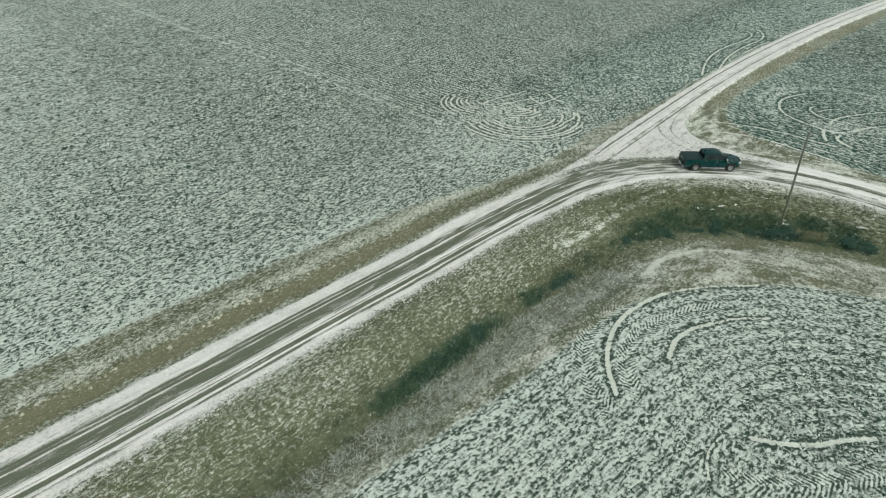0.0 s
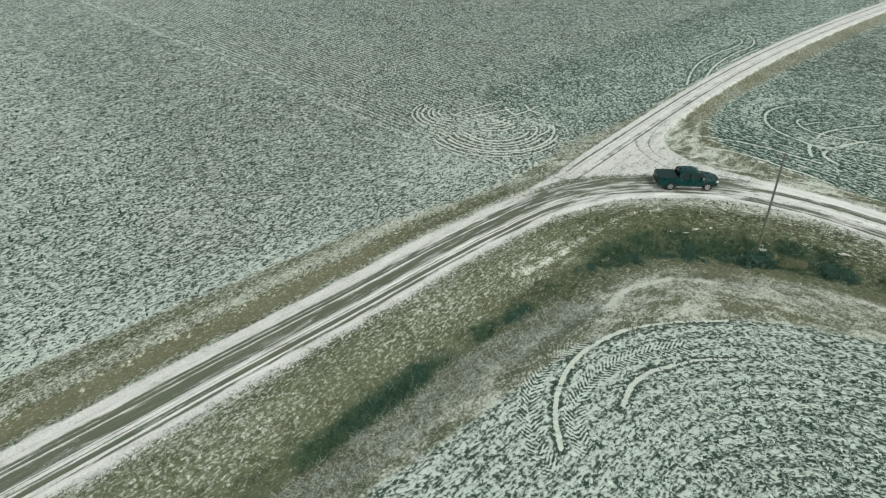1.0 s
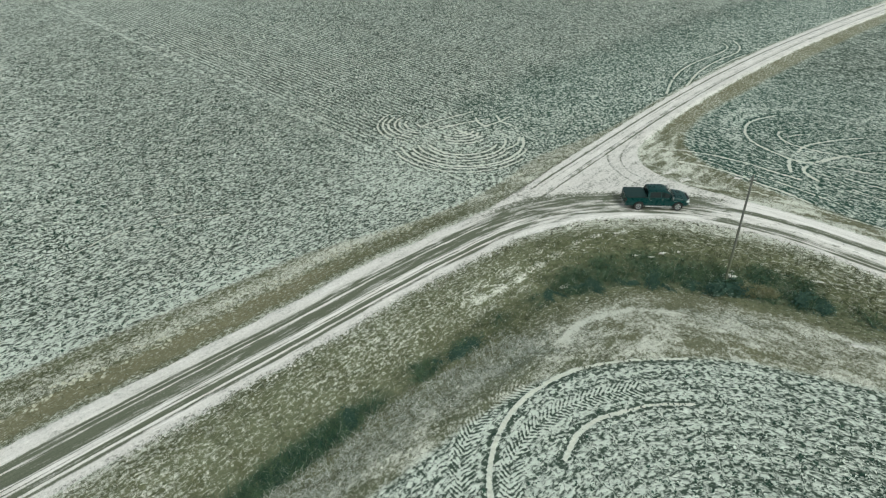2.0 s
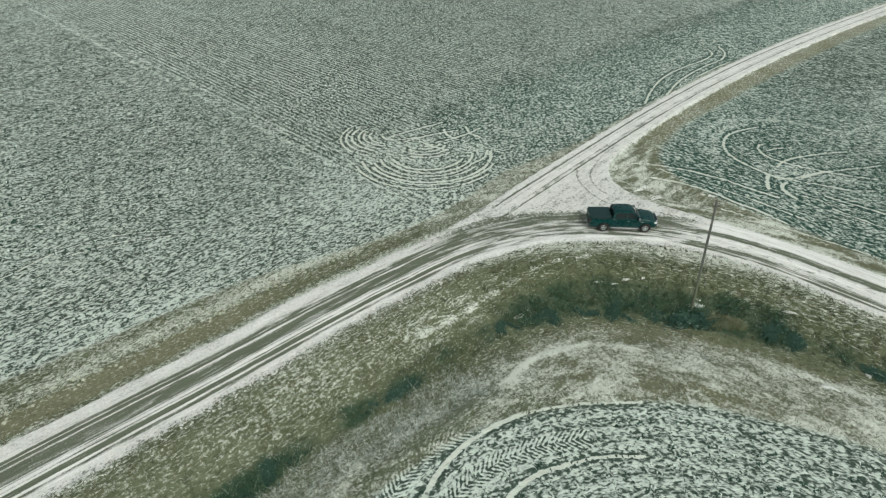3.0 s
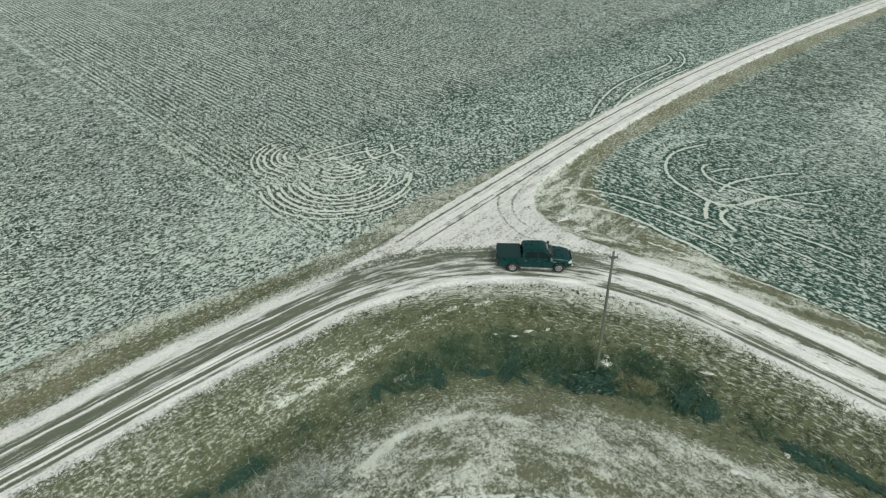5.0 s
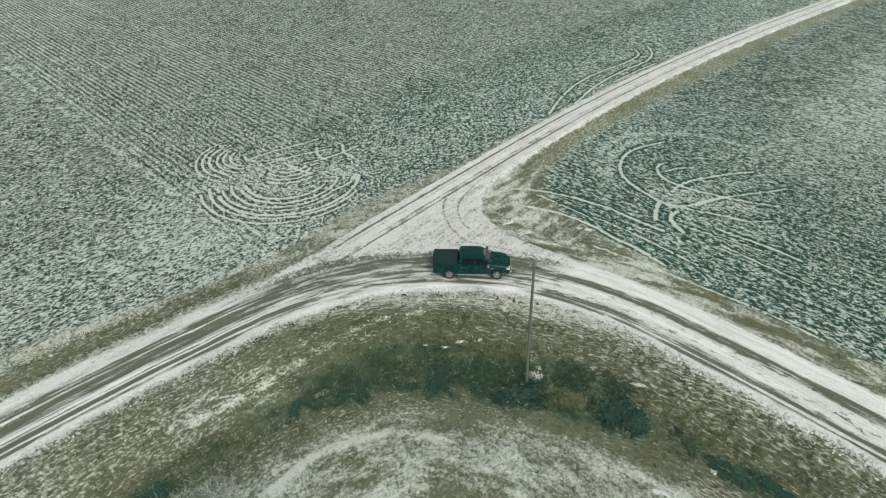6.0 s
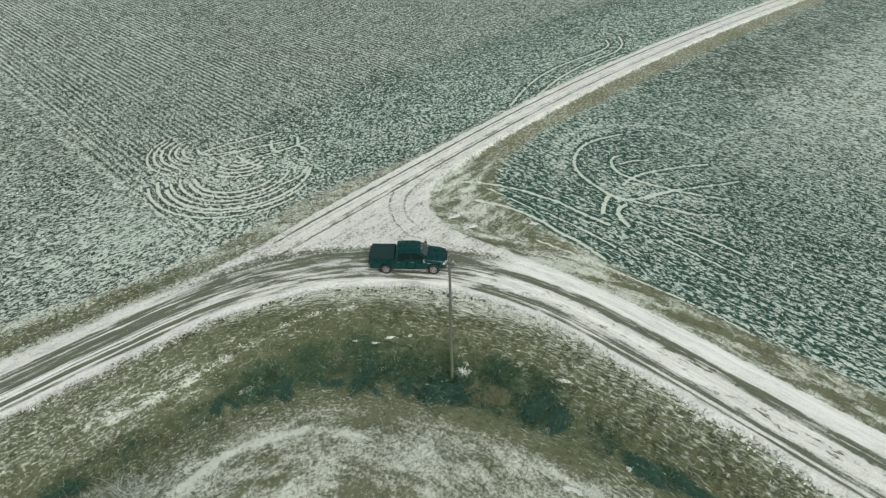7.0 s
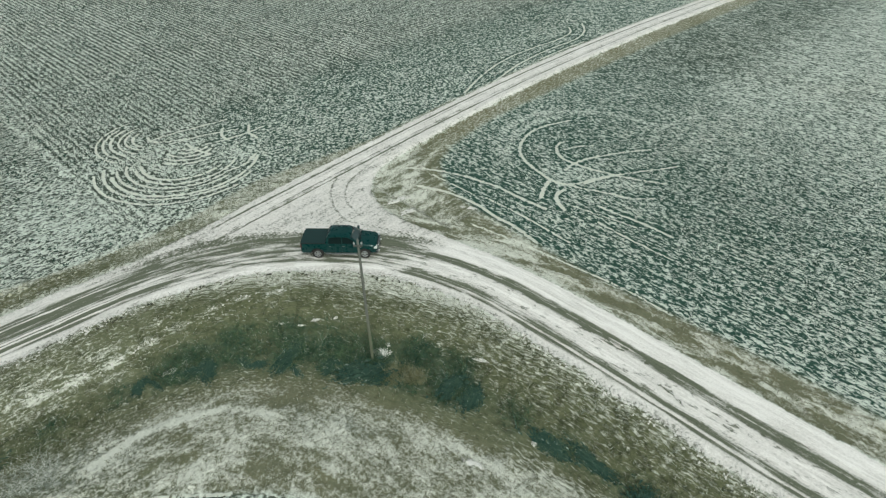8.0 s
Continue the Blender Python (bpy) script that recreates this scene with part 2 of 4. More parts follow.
    under = g.mix(g.math("MULTIPLY", g.attr("ashen"), g.step(tuft, 0.30, 0.62)), under, g.mix(fine, (0.085, 0.108, 0.092), (0.30, 0.335, 0.30)))
    under = g.mix(g.step(g.math("ADD", ditch, g.math("MULTIPLY", g.math("SUBTRACT", mottle, 0.5), 0.7)), 0.08, 0.72), under, weed)
    under = g.mix(road, under, mud)
    frost = g.mix(g.lerp(0.5, grain, speck), (0.41, 0.48, 0.42), (0.925, 0.965, 0.885))
    hue = g.step(g.noise(g.place(), 0.07, 4.0, 0.6), 0.48, 0.68)
    frost = g.mix(hue, frost, g.mix(g.lerp(0.5, grain, speck), (0.42, 0.475, 0.41), (0.925, 0.955, 0.87)))
    dry = g.mix(g.lerp(0.5, tuft, fine), (0.48, 0.50, 0.42), (0.92, 0.92, 0.84))
    driven = g.mix(g.lerp(0.5, fine, tuft), (0.55, 0.53, 0.50), (0.965, 0.93, 0.895))
    driven = g.mix(g.step(amount, 0.25, 0.75), driven, g.mix(fine, (0.90, 0.87, 0.84), (0.98, 0.955, 0.925)))
    clean = g.mix(road, g.mix(g.math("MAXIMUM", grass, mark), frost, dry), driven)
    height = g.math("ADD", g.math("MULTIPLY", pattern, 0.6), g.math("ADD", g.math("MULTIPLY", grain, 0.2), g.math("MULTIPLY", snow, 0.3)))
    g.bump(height, 0.8, 0.12)
    return g.set(Base_Color=g.mix(snow, under, clean), Roughness=g.lerp(snow, 0.85, 0.6), Specular_IOR_Level=0.25)


GROUND = ground_material()


# ---- plan: roads, ditch and field edges as smooth lines ----
def smooth(points, step=0.5):
    """A smooth line through the points."""
    p = np.array(points, float)
    d = np.hypot(*np.diff(p, axis=0).T)[:, None]
    v = np.diff(p, axis=0) / d
    m = np.vstack([v[:1], (v[:-1] * d[1:] + v[1:] * d[:-1]) / (d[:-1] + d[1:]), v[-1:]])
    out = []
    for a, b, ma, mb, n in zip(p, p[1:], m, m[1:], d[:, 0]):
        t = np.linspace(0, 1, max(2, int(min(n / step, 24))), endpoint=False)[:, None]
        out.append((2 * t ** 3 - 3 * t ** 2 + 1) * a + (t ** 3 - 2 * t ** 2 + t) * n * ma + (3 * t ** 2 - 2 * t ** 3) * b + (t ** 3 - t ** 2) * n * mb)
    return np.vstack(out + [p[-1:]])


def along_line(x, y, line):
    """Signed distance to the left of a line, and the way along it, for arrays of places."""
    best, off, way, s0 = np.full(x.shape, 1e18), np.zeros(x.shape), np.zeros(x.shape), 0.0
    last = len(line) - 2
    for i, (a, b) in enumerate(zip(line, line[1:])):
        d = b - a
        n = np.hypot(*d)
        u = ((x - a[0]) * d[0] + (y - a[1]) * d[1]) / n
        v = (-(x - a[0]) * d[1] + (y - a[1]) * d[0]) / n
        uc = np.clip(u, -1e9 if i == 0 else 0, 1e9 if i == last else n)
        q = (u - uc) ** 2 + v ** 2
        k = q < best
        best = np.where(k, q, best)
        off, way = np.where(k, np.sign(v) * np.sqrt(q), off), np.where(k, s0 + uc, way)
        s0 += n
    return off, way


def ease(v, lo, hi):
    t = np.clip((v - lo) / (hi - lo), 0, 1)
    return t * t * (3 - 2 * t)


MAIN = smooth([(-120, 29.4), (-10, 29.4), (20, 29.4), (38, 29.3), (46, 28.5), (52, 26.2), (57, 22.2), (60.6, 17.2), (62.6, 11.5), (63.1, 5), (63.2, -5), (63.2, -20), (63, -120)], 2.0)
FAR = smooth([(20, 29.4), (40, 29.5), (52, 30.4), (60, 31.2), (70, 32.2), (80, 33.1), (92, 33.9), (104, 34.3), (120, 34.3), (140, 33.5), (170, 31.4), (400, 5)], 3.0)
DITCH = smooth([(-120, 21), (-10, 21), (15, 20.8), (25, 21.2), (33, 21), (40, 20.7), (45, 19.2), (49.2, 16.3), (52.2, 12), (54.4, 7), (56, 1.5), (56.5, -5), (56.5, -120)], 2.0)
INNER = smooth([(-120, 17.5), (-10, 17.3), (9, 16.9), (20, 15.9), (29, 15.6), (33, 15), (37, 13.2), (41, 10.4), (44.3, 6.9), (46.6, 2.8), (48.4, -1), (49.5, -8), (50, -120)], 2.0)
VERGE = smooth([(-120, 37.6), (20, 37.5), (30, 36.9), (40, 34.6), (47, 33.9), (53, 34.5), (59, 35.6), (65, 35.0), (72, 34.6), (80, 35.3), (92, 36.0), (104, 36.4), (120, 36.4), (140, 35.6), (170, 34), (400, 7.5)], 3.0)
CORNER = smooth([(400, 0), (170, 27.6), (140, 29.3), (120, 30.0), (95, 30.0), (80, 29.3), (73, 27.0), (69.5, 22), (68.6, 14), (68.2, 6), (68.7, -4), (68.9, -12), (68.9, -120)], 3.0)
FAN = smooth([(400, 2), (170, 29.3), (140, 31.4), (120, 32.2), (104, 32.2), (92, 31.8), (80, 31.0), (74, 30.3), (68, 29.2), (65, 26.8), (63.8, 23.5), (64.2, 19), (65.3, 13), (66, 6), (66.1, -5), (66.1, -120)], 3.0)

# tyre marks: single lines and broad treads
RIDGE = smooth([(37.2, 16.0), (40, 16.5), (42.6, 15.5), (44.6, 14.2), (46, 12.2)], 0.6)
MARKS, MARK_SCALE = [], []


def mark(scale, *lines):
    """Pressed lines in a field; a larger scale is a thinner line."""
    for line in lines:
        MARKS.append(smooth(line, 0.6))
        MARK_SCALE.append(scale)


def ring(scale, cx, cy, r, a0, a1):
    """A wheel line along part of a circle."""
    MARKS.append(np.array([(cx + r * math.cos(radians(a)), cy + r * math.sin(radians(a))) for a in np.arange(a0, a1, 6.0)]))
    MARK_SCALE.append(scale)


# the corner field: a hook, a wide turn and the lines that leave them
mark(0.92, [(90.1, 22.7), (86.5, 23.9), (84.6, 24.0), (82.4, 23.3), (80.5, 22.1), (79.3, 20.4), (78.6, 18.4), (78.1, 16.4), (78.3, 15.0), (79.2, 14.3), (81.5, 13.4), (83.0, 12.6)],
     [(85.7, 19.9), (84.8, 20.3), (83.3, 19.6), (82.3, 18.2), (82.2, 16.8), (82.4, 14.9), (83.0, 12.6), (83.9, 10.2), (84.8, 8.4)],
     [(80.6, 16.6), (82.1, 16.7), (83.6, 16.4), (86.2, 15.2), (88.8, 13.6), (89.8, 12.9)])
mark(0.8, [(77.8, 16.4), (76.3, 15.9), (75.0, 15.2)], [(77.6, 14.5), (76.3, 14.5), (75.3, 13.5), (74.8, 12.5)])
mark(1.05, [(79.7, 13.8), (83.0, 12.6), (85.5, 11.1), (87.5, 9.8), (88.6, 9.3)], [(78.4, 15.1), (79.0, 13.0), (79.8, 11.2), (80.2, 9.7), (81.8, 7.9)],
     [(77.3, 10.7), (77.5, 8.1), (77.6, 5.6), (77.5, 4.0)], [(83.9, 19.0), (85.2, 18.6), (86.6, 17.5)])
mark(1.5, [(75.8, 12.3), (76.3, 9.5), (76.7, 6.8)], [(75.2, 9.4), (74.9, 6.0), (74.8, 2.6)], [(67.6, 16.8), (68.4, 12.0), (68.9, 7.6), (69.3, 3.6), (69.2, -0.3)])
# broad pale turns of older wheel marks round the hook
HALOS = [smooth(p, 0.6) for p in ([(78.2, 21.4), (78.9, 23.2), (81.9, 25.6), (85.6, 26.7), (89.5, 25.9), (92.5, 23.5), (94.8, 19.8), (95.4, 15.6)], [(79.6, 22.6), (80.9, 23.8), (83.5, 24.9), (86.9, 25.2), (90.0, 24.2)],
                                 [(79.0, 17.4), (80.4, 14.6), (82.0, 12.0), (83.0, 9.0)], [(77.4, 15.0), (80.6, 15.6), (84.0, 14.4), (87.0, 12.4)])]
mark(0.95, [(69.7, 28.3), (71.2, 26.4), (72.6, 23.9), (73.4, 21.0), (73.7, 19.2), (73.7, 16.5), (73.8, 13.8)],
     [(68.7, 24.4), (69.6, 22.4), (70.2, 19.4), (70.2, 18.1), (69.9, 15.9), (69.9, 14.1), (69.4, 11.3)])
mark(1.5, [(71.0, 25.3), (71.2, 22.6), (71.2, 19.7)], [(71.6, 18.6), (71.6, 14.5), (71.2, 9.5)])
# wheel lines that swing off the far road and back
mark(0.95, [(87.6, 36.6), (93.0, 38.8), (99.6, 40.6), (106.7, 41.0), (113.1, 40.7), (116.8, 41.5), (118.4, 43.0)], [(92.4, 36.2), (100.2, 38.2), (108.8, 38.9), (115.0, 38.9), (118.2, 40.0), (121.6, 42.7)])
mark(1.1, [(103.0, 37.2), (110.3, 37.4), (114.5, 37.2)])
# the inner field: two wide turns and a curve
mark(1.0, [(24.4, 10.7), (25.9, 12.3), (27.8, 13.5), (30.3, 14.3), (33.0, 14.3), (35.8, 13.6)], [(29.6, 10.0), (31.3, 10.5), (33.4, 10.3), (34.9, 9.6)], [(27.1, 3.5), (28.1, 2.0), (29.4, 0.7), (30.9, -0.3), (32.2, -1.4)])
mark(1.5, [(35.8, 13.6), (38.6, 11.9), (41.7, 9.2)], [(34.9, 9.6), (36.4, 8.8), (38.4, 7.0)])
mark(2.2, [(26.2, 4.7), (24.9, 4.8), (23.7, 4.5), (22.8, 3.9)])
mark(1.5, [(28.6, 49), (24.7, 51.6), (20.6, 52.4), (15.2, 51.2)], [(28.1, 48.2), (24, 50.4), (20.5, 51.1)])
# the left field: two sets of rings that a car drove, one beside the other, and the lines across them
for i in range(6):
    ring(0.95 + 0.15 * (i % 3), 56.2 - 0.06 * i, 52.2 + 0.10 * math.sin(i * 2.3), 2.4 + 0.66 * i, 118 - 4 * i + 14 * math.sin(i * 2.1), 216 + 10 * math.sin(i * 1.3))
for i in range(7):
    ring(0.92 + 0.12 * (i * 5 % 4), 56.1 + 0.10 * math.sin(i * 1.7), 45.0 + 0.12 * math.cos(i * 2.3), 4.1 + 0.70 * i, 158 + 8 * math.sin(i * 2.1), 300 + 22 * math.sin(i * 1.9))
for i in range(5):
    ring(1.0, 57.8, 47.6, 1.0 + 0.75 * i, 195 + 12 * math.sin(i * 2.1), 292 + 18 * math.sin(i * 1.3))
mark(0.95, [(55.2, 51.7), (57.4, 51.8), (60.4, 51.3), (63.5, 50.8)], [(56.4, 49.5), (59.3, 49.0), (63.2, 47.7)], [(59.1, 46.7), (61.1, 46.2), (64.4, 46.1), (65.5, 46.3)],
     [(55.4, 52.6), (55.2, 51.6), (56.2, 50.4), (57.9, 49.6)], [(57.7, 48.4), (57.7, 46.4), (58.4, 44.2)], [(62.2, 49.0), (61.2, 47.4), (61.2, 45.6)], [(64.6, 47.6), (63.6, 45.8), (63.6, 44.2)])
mark(1.0, [(57.7, 39.8), (60.0, 40.0), (61.5, 41.0)])
# dark wheel lines in the snow of the junction
DARKS = [smooth(p, 0.6) for p in (
    [(70.5, 31.9), (67, 31.2), (64.3, 30.6), (62.4, 29.1), (60.9, 26.6), (60.3, 24.2)],
    [(72, 31.2), (67, 30.1), (64, 28.8), (62.2, 26.6), (61.7, 24)],
    [(50, 29.3), (56, 30.2), (62, 30.9), (70, 31.6), (80, 32.5), (92, 33.2), (104, 33.6), (120, 33.6), (140, 32.8)],
    [(52, 31.2), (60, 32.2), (70, 33.1), (80, 34.0), (92, 34.8), (104, 35.2), (120, 35.2), (140, 34.4)],
    [(54, 29.7), (60, 30.5), (66, 30.9), (74, 31.7), (86, 32.6)],
    *[[(62.9 + 0.25 * math.sin(3 * i), -2.2 - 0.62 * i), (62.95 + 0.25 * math.sin(3 * i), -2.4 - 0.62 * i)] for i in range(11)],
    [(60.3, 24.2), (61.6, 21.5), (63.4, 17.0), (64.5, 11.5), (64.9, 4)])]
BANK_TRACK = smooth([(36, 23.4), (40.6, 23.0), (43.8, 22.9), (46.0, 22.6), (49.2, 21.9), (52, 20.3)], 0.6)
TREADS = [smooth(p, 0.6) for p in (
    [(32.7, 15.0), (29.7, 15.4), (26.9, 14.8), (25.0, 13.5), (23.5, 11.8), (22.8, 9.9)],
    [(37.3, 9.8), (34.5, 11.5), (30.8, 12.5), (28.1, 12.2), (26.3, 11.2), (25.1, 9.4)],
    [(23.5, 3.6), (24.0, 2.5), (25.5, 0.7), (27.5, -0.8), (29.9, -2.3)])]
# snow (+) and bare grass (-) between the ditch and the inner field: place, half length along the ditch, half width, share
SPOTS = [(40.8, 11.9, 2.4, 0.8, 0.20), (52.3, 1.5, 1.6, 0.8, 0.2), (51.0, 4.8, 2.6, 0.5, 0.16), (48.6, 4.5, 1.3, 0.6, 0.06), (47.8, 7.3, 1.6, 0.5, 0.05), (54.2, -2.2, 2.0, 0.8, 0.16),
         (41.1, 13.1, 2.0, 0.6, -0.24), (45.3, 6.9, 2.0, 0.6, -0.22), (43.1, 10.1, 1.6, 0.7, -0.16), (53.4, 3.0, 2.2, 0.9, -0.14), (51.8, 8.3, 1.7, 0.6, -0.24), (41.7, 14.6, 1.5, 0.4, -0.14), (47.5, 12.5, 3.0, 0.5, -0.14), (49.6, 6.0, 3.0, 0.7, -0.16)]
# places where the grass is grey with rime
ASHEN = [(38.0, 16.0, 2.4, 0.9, 0.9), (47.3, 9.9, 2.8, 0.9, 0.7), (48.9, 7.8, 2.4, 0.8, 0.7), (35.4, 17.0, 2.5, 1.0, 0.9), (30.0, 17.6, 3.0, 1.0, 0.8)]


def patches(offd, sd, places):
    """Soft patches, drawn out along the ditch, added up."""
    total = np.zeros(offd.shape)
    for x, y, length, width, share in places:
        o, s = along_line(np.array([x]), np.array([y]), DITCH)
        total = total + share * np.exp(-((sd - s[0] + 0.5 * np.sin(offd * 2.3)) / length) ** 2 - ((offd - o[0] + 0.25 * np.sin(sd * 1.7)) / width) ** 2)
    return total


def relief(x, y):
    """Height and ground cover at places x, y (arrays)."""
    off2, s2 = along_line(x, y, MAIN)
    off1, s1 = along_line(x, y, FAR)
    offd, sd = along_line(x, y, DITCH)
    offi, si = along_line(x, y, INNER)
    offv, _ = along_line(x, y, VERGE)
    offc, _ = along_line(x, y, CORNER)
    off2 = off2 + 0.10 * np.sin(s2 * 0.9 + 2 * np.sin(s2 * 0.31)) * ease(np.abs(off2), 1.8, 2.4)
    bend = ease(x, 38, 50) * ease(y, 4, 14)
    # roads: the main loop, the far arm, and the fan of snow between them
    offf, _ = along_line(x, y, FAN)
    main = ease(off2, -2.9, -2.4) * ease(-off2, -2.9, -2.5)
    far = ease(-off1, -2.0, -1.5) * ease(-offf, -0.4, 0.3) * ease(x, 43, 50) * ease(off2, -0.5, 0.5)
    road = np.maximum(main, far)
    way1 = far * ease(off2, 1.9, 2.9) * ease(x, 50, 56) * ease(y, 14, 19)
    k = ease(x, 40, 50) * ease(y, 12, 17)
    down = ease(-y, -20, -13) * ease(x, 45, 55)
    # fields
    left = ease(offv, 0.0, 0.8)
    right = ease(offc, 0.0, 1.2)
    inner = ease(-offi, 0.0, 0.6)
    field = np.maximum(np.maximum(left, right), inner)
    band = np.interp(x, [47, 55, 64, 80, 110, 170], [37, 43, 54, 55.5, 56, 55])
    past = ease(y - band + 1.2 * np.sin(x * 0.7) * np.sin(x * 0.23 + y * 0.4), -4.5, 3.5)
    lc = 0.505 - 0.03 * ease(x, 4, 16) * ease(-y, -52, -44) * ease(-x, -42, -34) - 0.015 * ease(y, 60, 90) + 0.05 * ease(-x, -12, 4) + 0.07 * ease(-offv, -6, -1) * ease(-x, -34, -24) - 0.055 * ease(x, 14, 30) * ease(y, 42, 55) + 0.08 * np.exp(-((x - 50.5) ** 2 + (y - 49) ** 2) / 5) + 0.10 * np.exp(-((x - 60.5) ** 2 + (y - 41.6) ** 2) / 6) + 0.03 * np.exp(-((x - 56) ** 2 + (y - 47) ** 2) / 60) - 0.04 * ease(x, 54, 64) * (1 - past) - 0.045 * np.exp(-((y - band) / 1.8) ** 2) * ease(x, 58, 66) * (0.5 + 0.5 * np.sin(x * 0.31 + 1)) + 0.03 * past * ease(-x, -80, -56) + 0.01 * ease(x, 36, 44) * ease(-x, -52, -46) * ease(-y, -52, -44) - 0.02 * ease(x, 60, 68) * (1 - past)
    halo = mark_distance(x, y, HALOS, 2.0)[0]
    rc = 0.408 + 0.02 * ease(x, 84, 92) + 0.15 * np.exp(-(halo / 0.5) ** 2) + 0.05 * ease(-y, 0, 10) + 0.09 * np.exp(-((x - 80) ** 2 + (y - 13.5) ** 2) / 16) + 0.10 * ease(x, 86, 100) * ease(-y, -20, -9) * ease(y, -14, -4) - 0.03 * ease(x, 95, 110) * ease(y, 12, 20) + 0.05 * ease(-offc, -2.0, -0.5) + 0.02 * ease(-offc, -3.0, -0.8) * ease(-y, -8, 0)
    ic = 0.53 - 0.02 * ease(x, 32, 42) - 0.03 * ease(-y, -8, 2)
    fc = np.where(inner > 0, ic, np.where(right > left, rc, lc))
    grn = np.where(inner > 0, 0.5, np.where(right > left, 0.95 - 0.4 * ease(x, 95, 120), 0.36 + 0.5 * ease(x, 54, 66) * (1 - 0.9 * past)))
    # verges and banks
    bank = ease(offd, -0.5, 1.5)
    vc = np.where(offd > 0, np.interp(offd, [0, 1.2, 3, 4.6, 5.4, 6.0], [0.24, 0.34, 0.41, 0.42, 0.47, 0.57]), np.interp(-offd, [0, 1.5, 3.5, 6, 8], [0.24, 0.33, 0.43, 0.49, 0.46]))
    north = ease(off2, 2.6, 2.8) * ease(-x, -60, -50) + ease(off1, 1.8, 2.0) * ease(x, 50, 60)
    vc = np.where(north > 0.5, np.interp(off2, [2.6, 3.2, 3.7, 5.2, 6.0, 6.6, 7.6, 8.2], [0.60, 0.46, 0.27, 0.32, 0.54, 0.60, 0.42, 0.46]) * (1 + 0.25 * ease(x, 25, 36)) * (1 - ease(x, 40, 52)) + 0.56 * ease(x, 40, 52), vc)
    south = (off1 < -1.8) & (off2 > 2.0) & (x > 55)
    vc = np.where(south, np.where(x > 74, 0.42, np.interp(y, [2, 8, 15, 22], [0.37, 0.40, 0.45, 0.53]) - 0.08 * ease(offc, -2.2, -0.6)), vc)
    ridge = mark_distance(x, y, [RIDGE], 3.0)[0]
    vc = vc + down * np.interp(offd, [0.0, 2.0, 3.4, 4.6], [0.03, 0.0, 0.06, 0.12]) * (offd > 0)
    vc = vc + patches(offd, sd, SPOTS) * (offd < 0)
    track, track_s = mark_distance(x, y, [BANK_TRACK], 2.0)
    vc = vc + 0.32 * np.exp(-(track / 0.28) ** 2) * (0.65 + 0.35 * np.sin(track_s * 2.9)) + 0.19 * np.exp(-((track - 0.9) / 0.22) ** 2) * (0.5 + 0.5 * np.sin(track_s * 1.7))
    vc = vc + 0.015 * ease(x, 42, 50) * ease(-offd, 2.0, 4.0)
    vc = vc - (0.16 - 0.06 * ease(x, 50, 56)) * bend * ease(offd, 0.8, 1.8) * ease(-offd, -6.0, -5.2)
    vc = vc + 0.28 * np.exp(-(ridge / 0.32) ** 2) * (offd < -1)
    vc = vc + 0.07 * ease(-y, -5, 1) * ease(-offd, 0.8, 2.2) * (offd < 0) + 0.03 * ease(x, 35, 39) * ease(-offd, 2.5, 4) * (offd < 0)
    cover = vc * (1 - field * (1 - road)) + fc * field * (1 - road)
    grass = (1 - road) * (1 - field)
    low = ease(x, 38, 50) * (0.25 + 0.75 * ease(y, 0, 10))
    wet = ease(-np.abs(offd + 0.1 - 0.9 * low), -2.2 - 1.5 * low, -0.1)
    lump = 0.5 + 0.5 * np.sin(sd * 1.3 + 1.7 * np.sin(offd * 1.1)) * np.sin(offd * 1.5 + 0.8 * sd)
    ditch = wet * (1 - 0.45 * low * (1 - lump)) * np.clip(0.22 + (0.62 - 0.12 * ease(x, 50, 53)) * low + 0.15 * np.sin(sd * 0.55) * np.sin(sd * 0.23 + 1) + 0.10 * np.sin(sd * 1.7) + 0.62 * (1 - bend) * np.maximum(ease(x, 12, 16) * ease(-x, -26, -22), 0.45 * ease(x, 27, 29) * ease(-x, -36, -32)) * ease(-np.abs(offd), -1.4, -0.5), 0, 1)
    rows = field * np.where(inner > 0, 0.25, np.where(right > left, 0.95, ease(x, 46.4, 47.4) * past))
    furrow = left * (right < 0.5) * (inner <= 0) * ease(x, 46.4, 47.6) * past * (1 - 0.5 * np.exp(-((x - 56) ** 2 + (y - 47) ** 2) / 70)) + 0.55 * right * ease(-x, -90, -76)
    abreast = left * (right < 0.5) * (1 - ease(x, 44, 48))
    ashen = np.clip(patches(offd, sd, ASHEN), 0, 1) * (offd < 0) * (1 - field)
    terrace = np.maximum(ease(-offd, 1.5, 3.5), np.maximum(south * ease(-x, -78, -72), np.clip(north, 0, 1) * ease(x, 40, 48))) * grass
    tan = (1 - road) * (1 - field) * np.clip(north, 0, 1) * ease(-x, -46, -38) * ease(-np.abs(off2 - 4.4), -1.4 + 0.6 * ease(x, 25, 35), -0.7 + 0.4 * ease(x, 25, 35)) * (1 - 0.65 * ease(x, 26, 34))
    tan = np.maximum(tan, 0.6 * terrace * (offd < 0) * ease(x, 36, 42))
    tan = np.maximum(tan, (1 - road) * (1 - field) * south * np.maximum(ease(x, 74, 80) * 0.7, 0.45 + 0.25 * ease(-y, -20, -12)))
    moss = ease(x, 38, 50) * np.where(offd > 0, ease(-offd, -5.4, -3.8) * 0.8, 0.2 * ease(offd, -9, -2)) * grass * ease(offd + offi, -9, -3)
    moss = np.maximum(moss, 0.9 * np.exp(-((x - 35.5) / 3.5) ** 2 - ((offd + 0.4) / 1.6) ** 2) * grass)
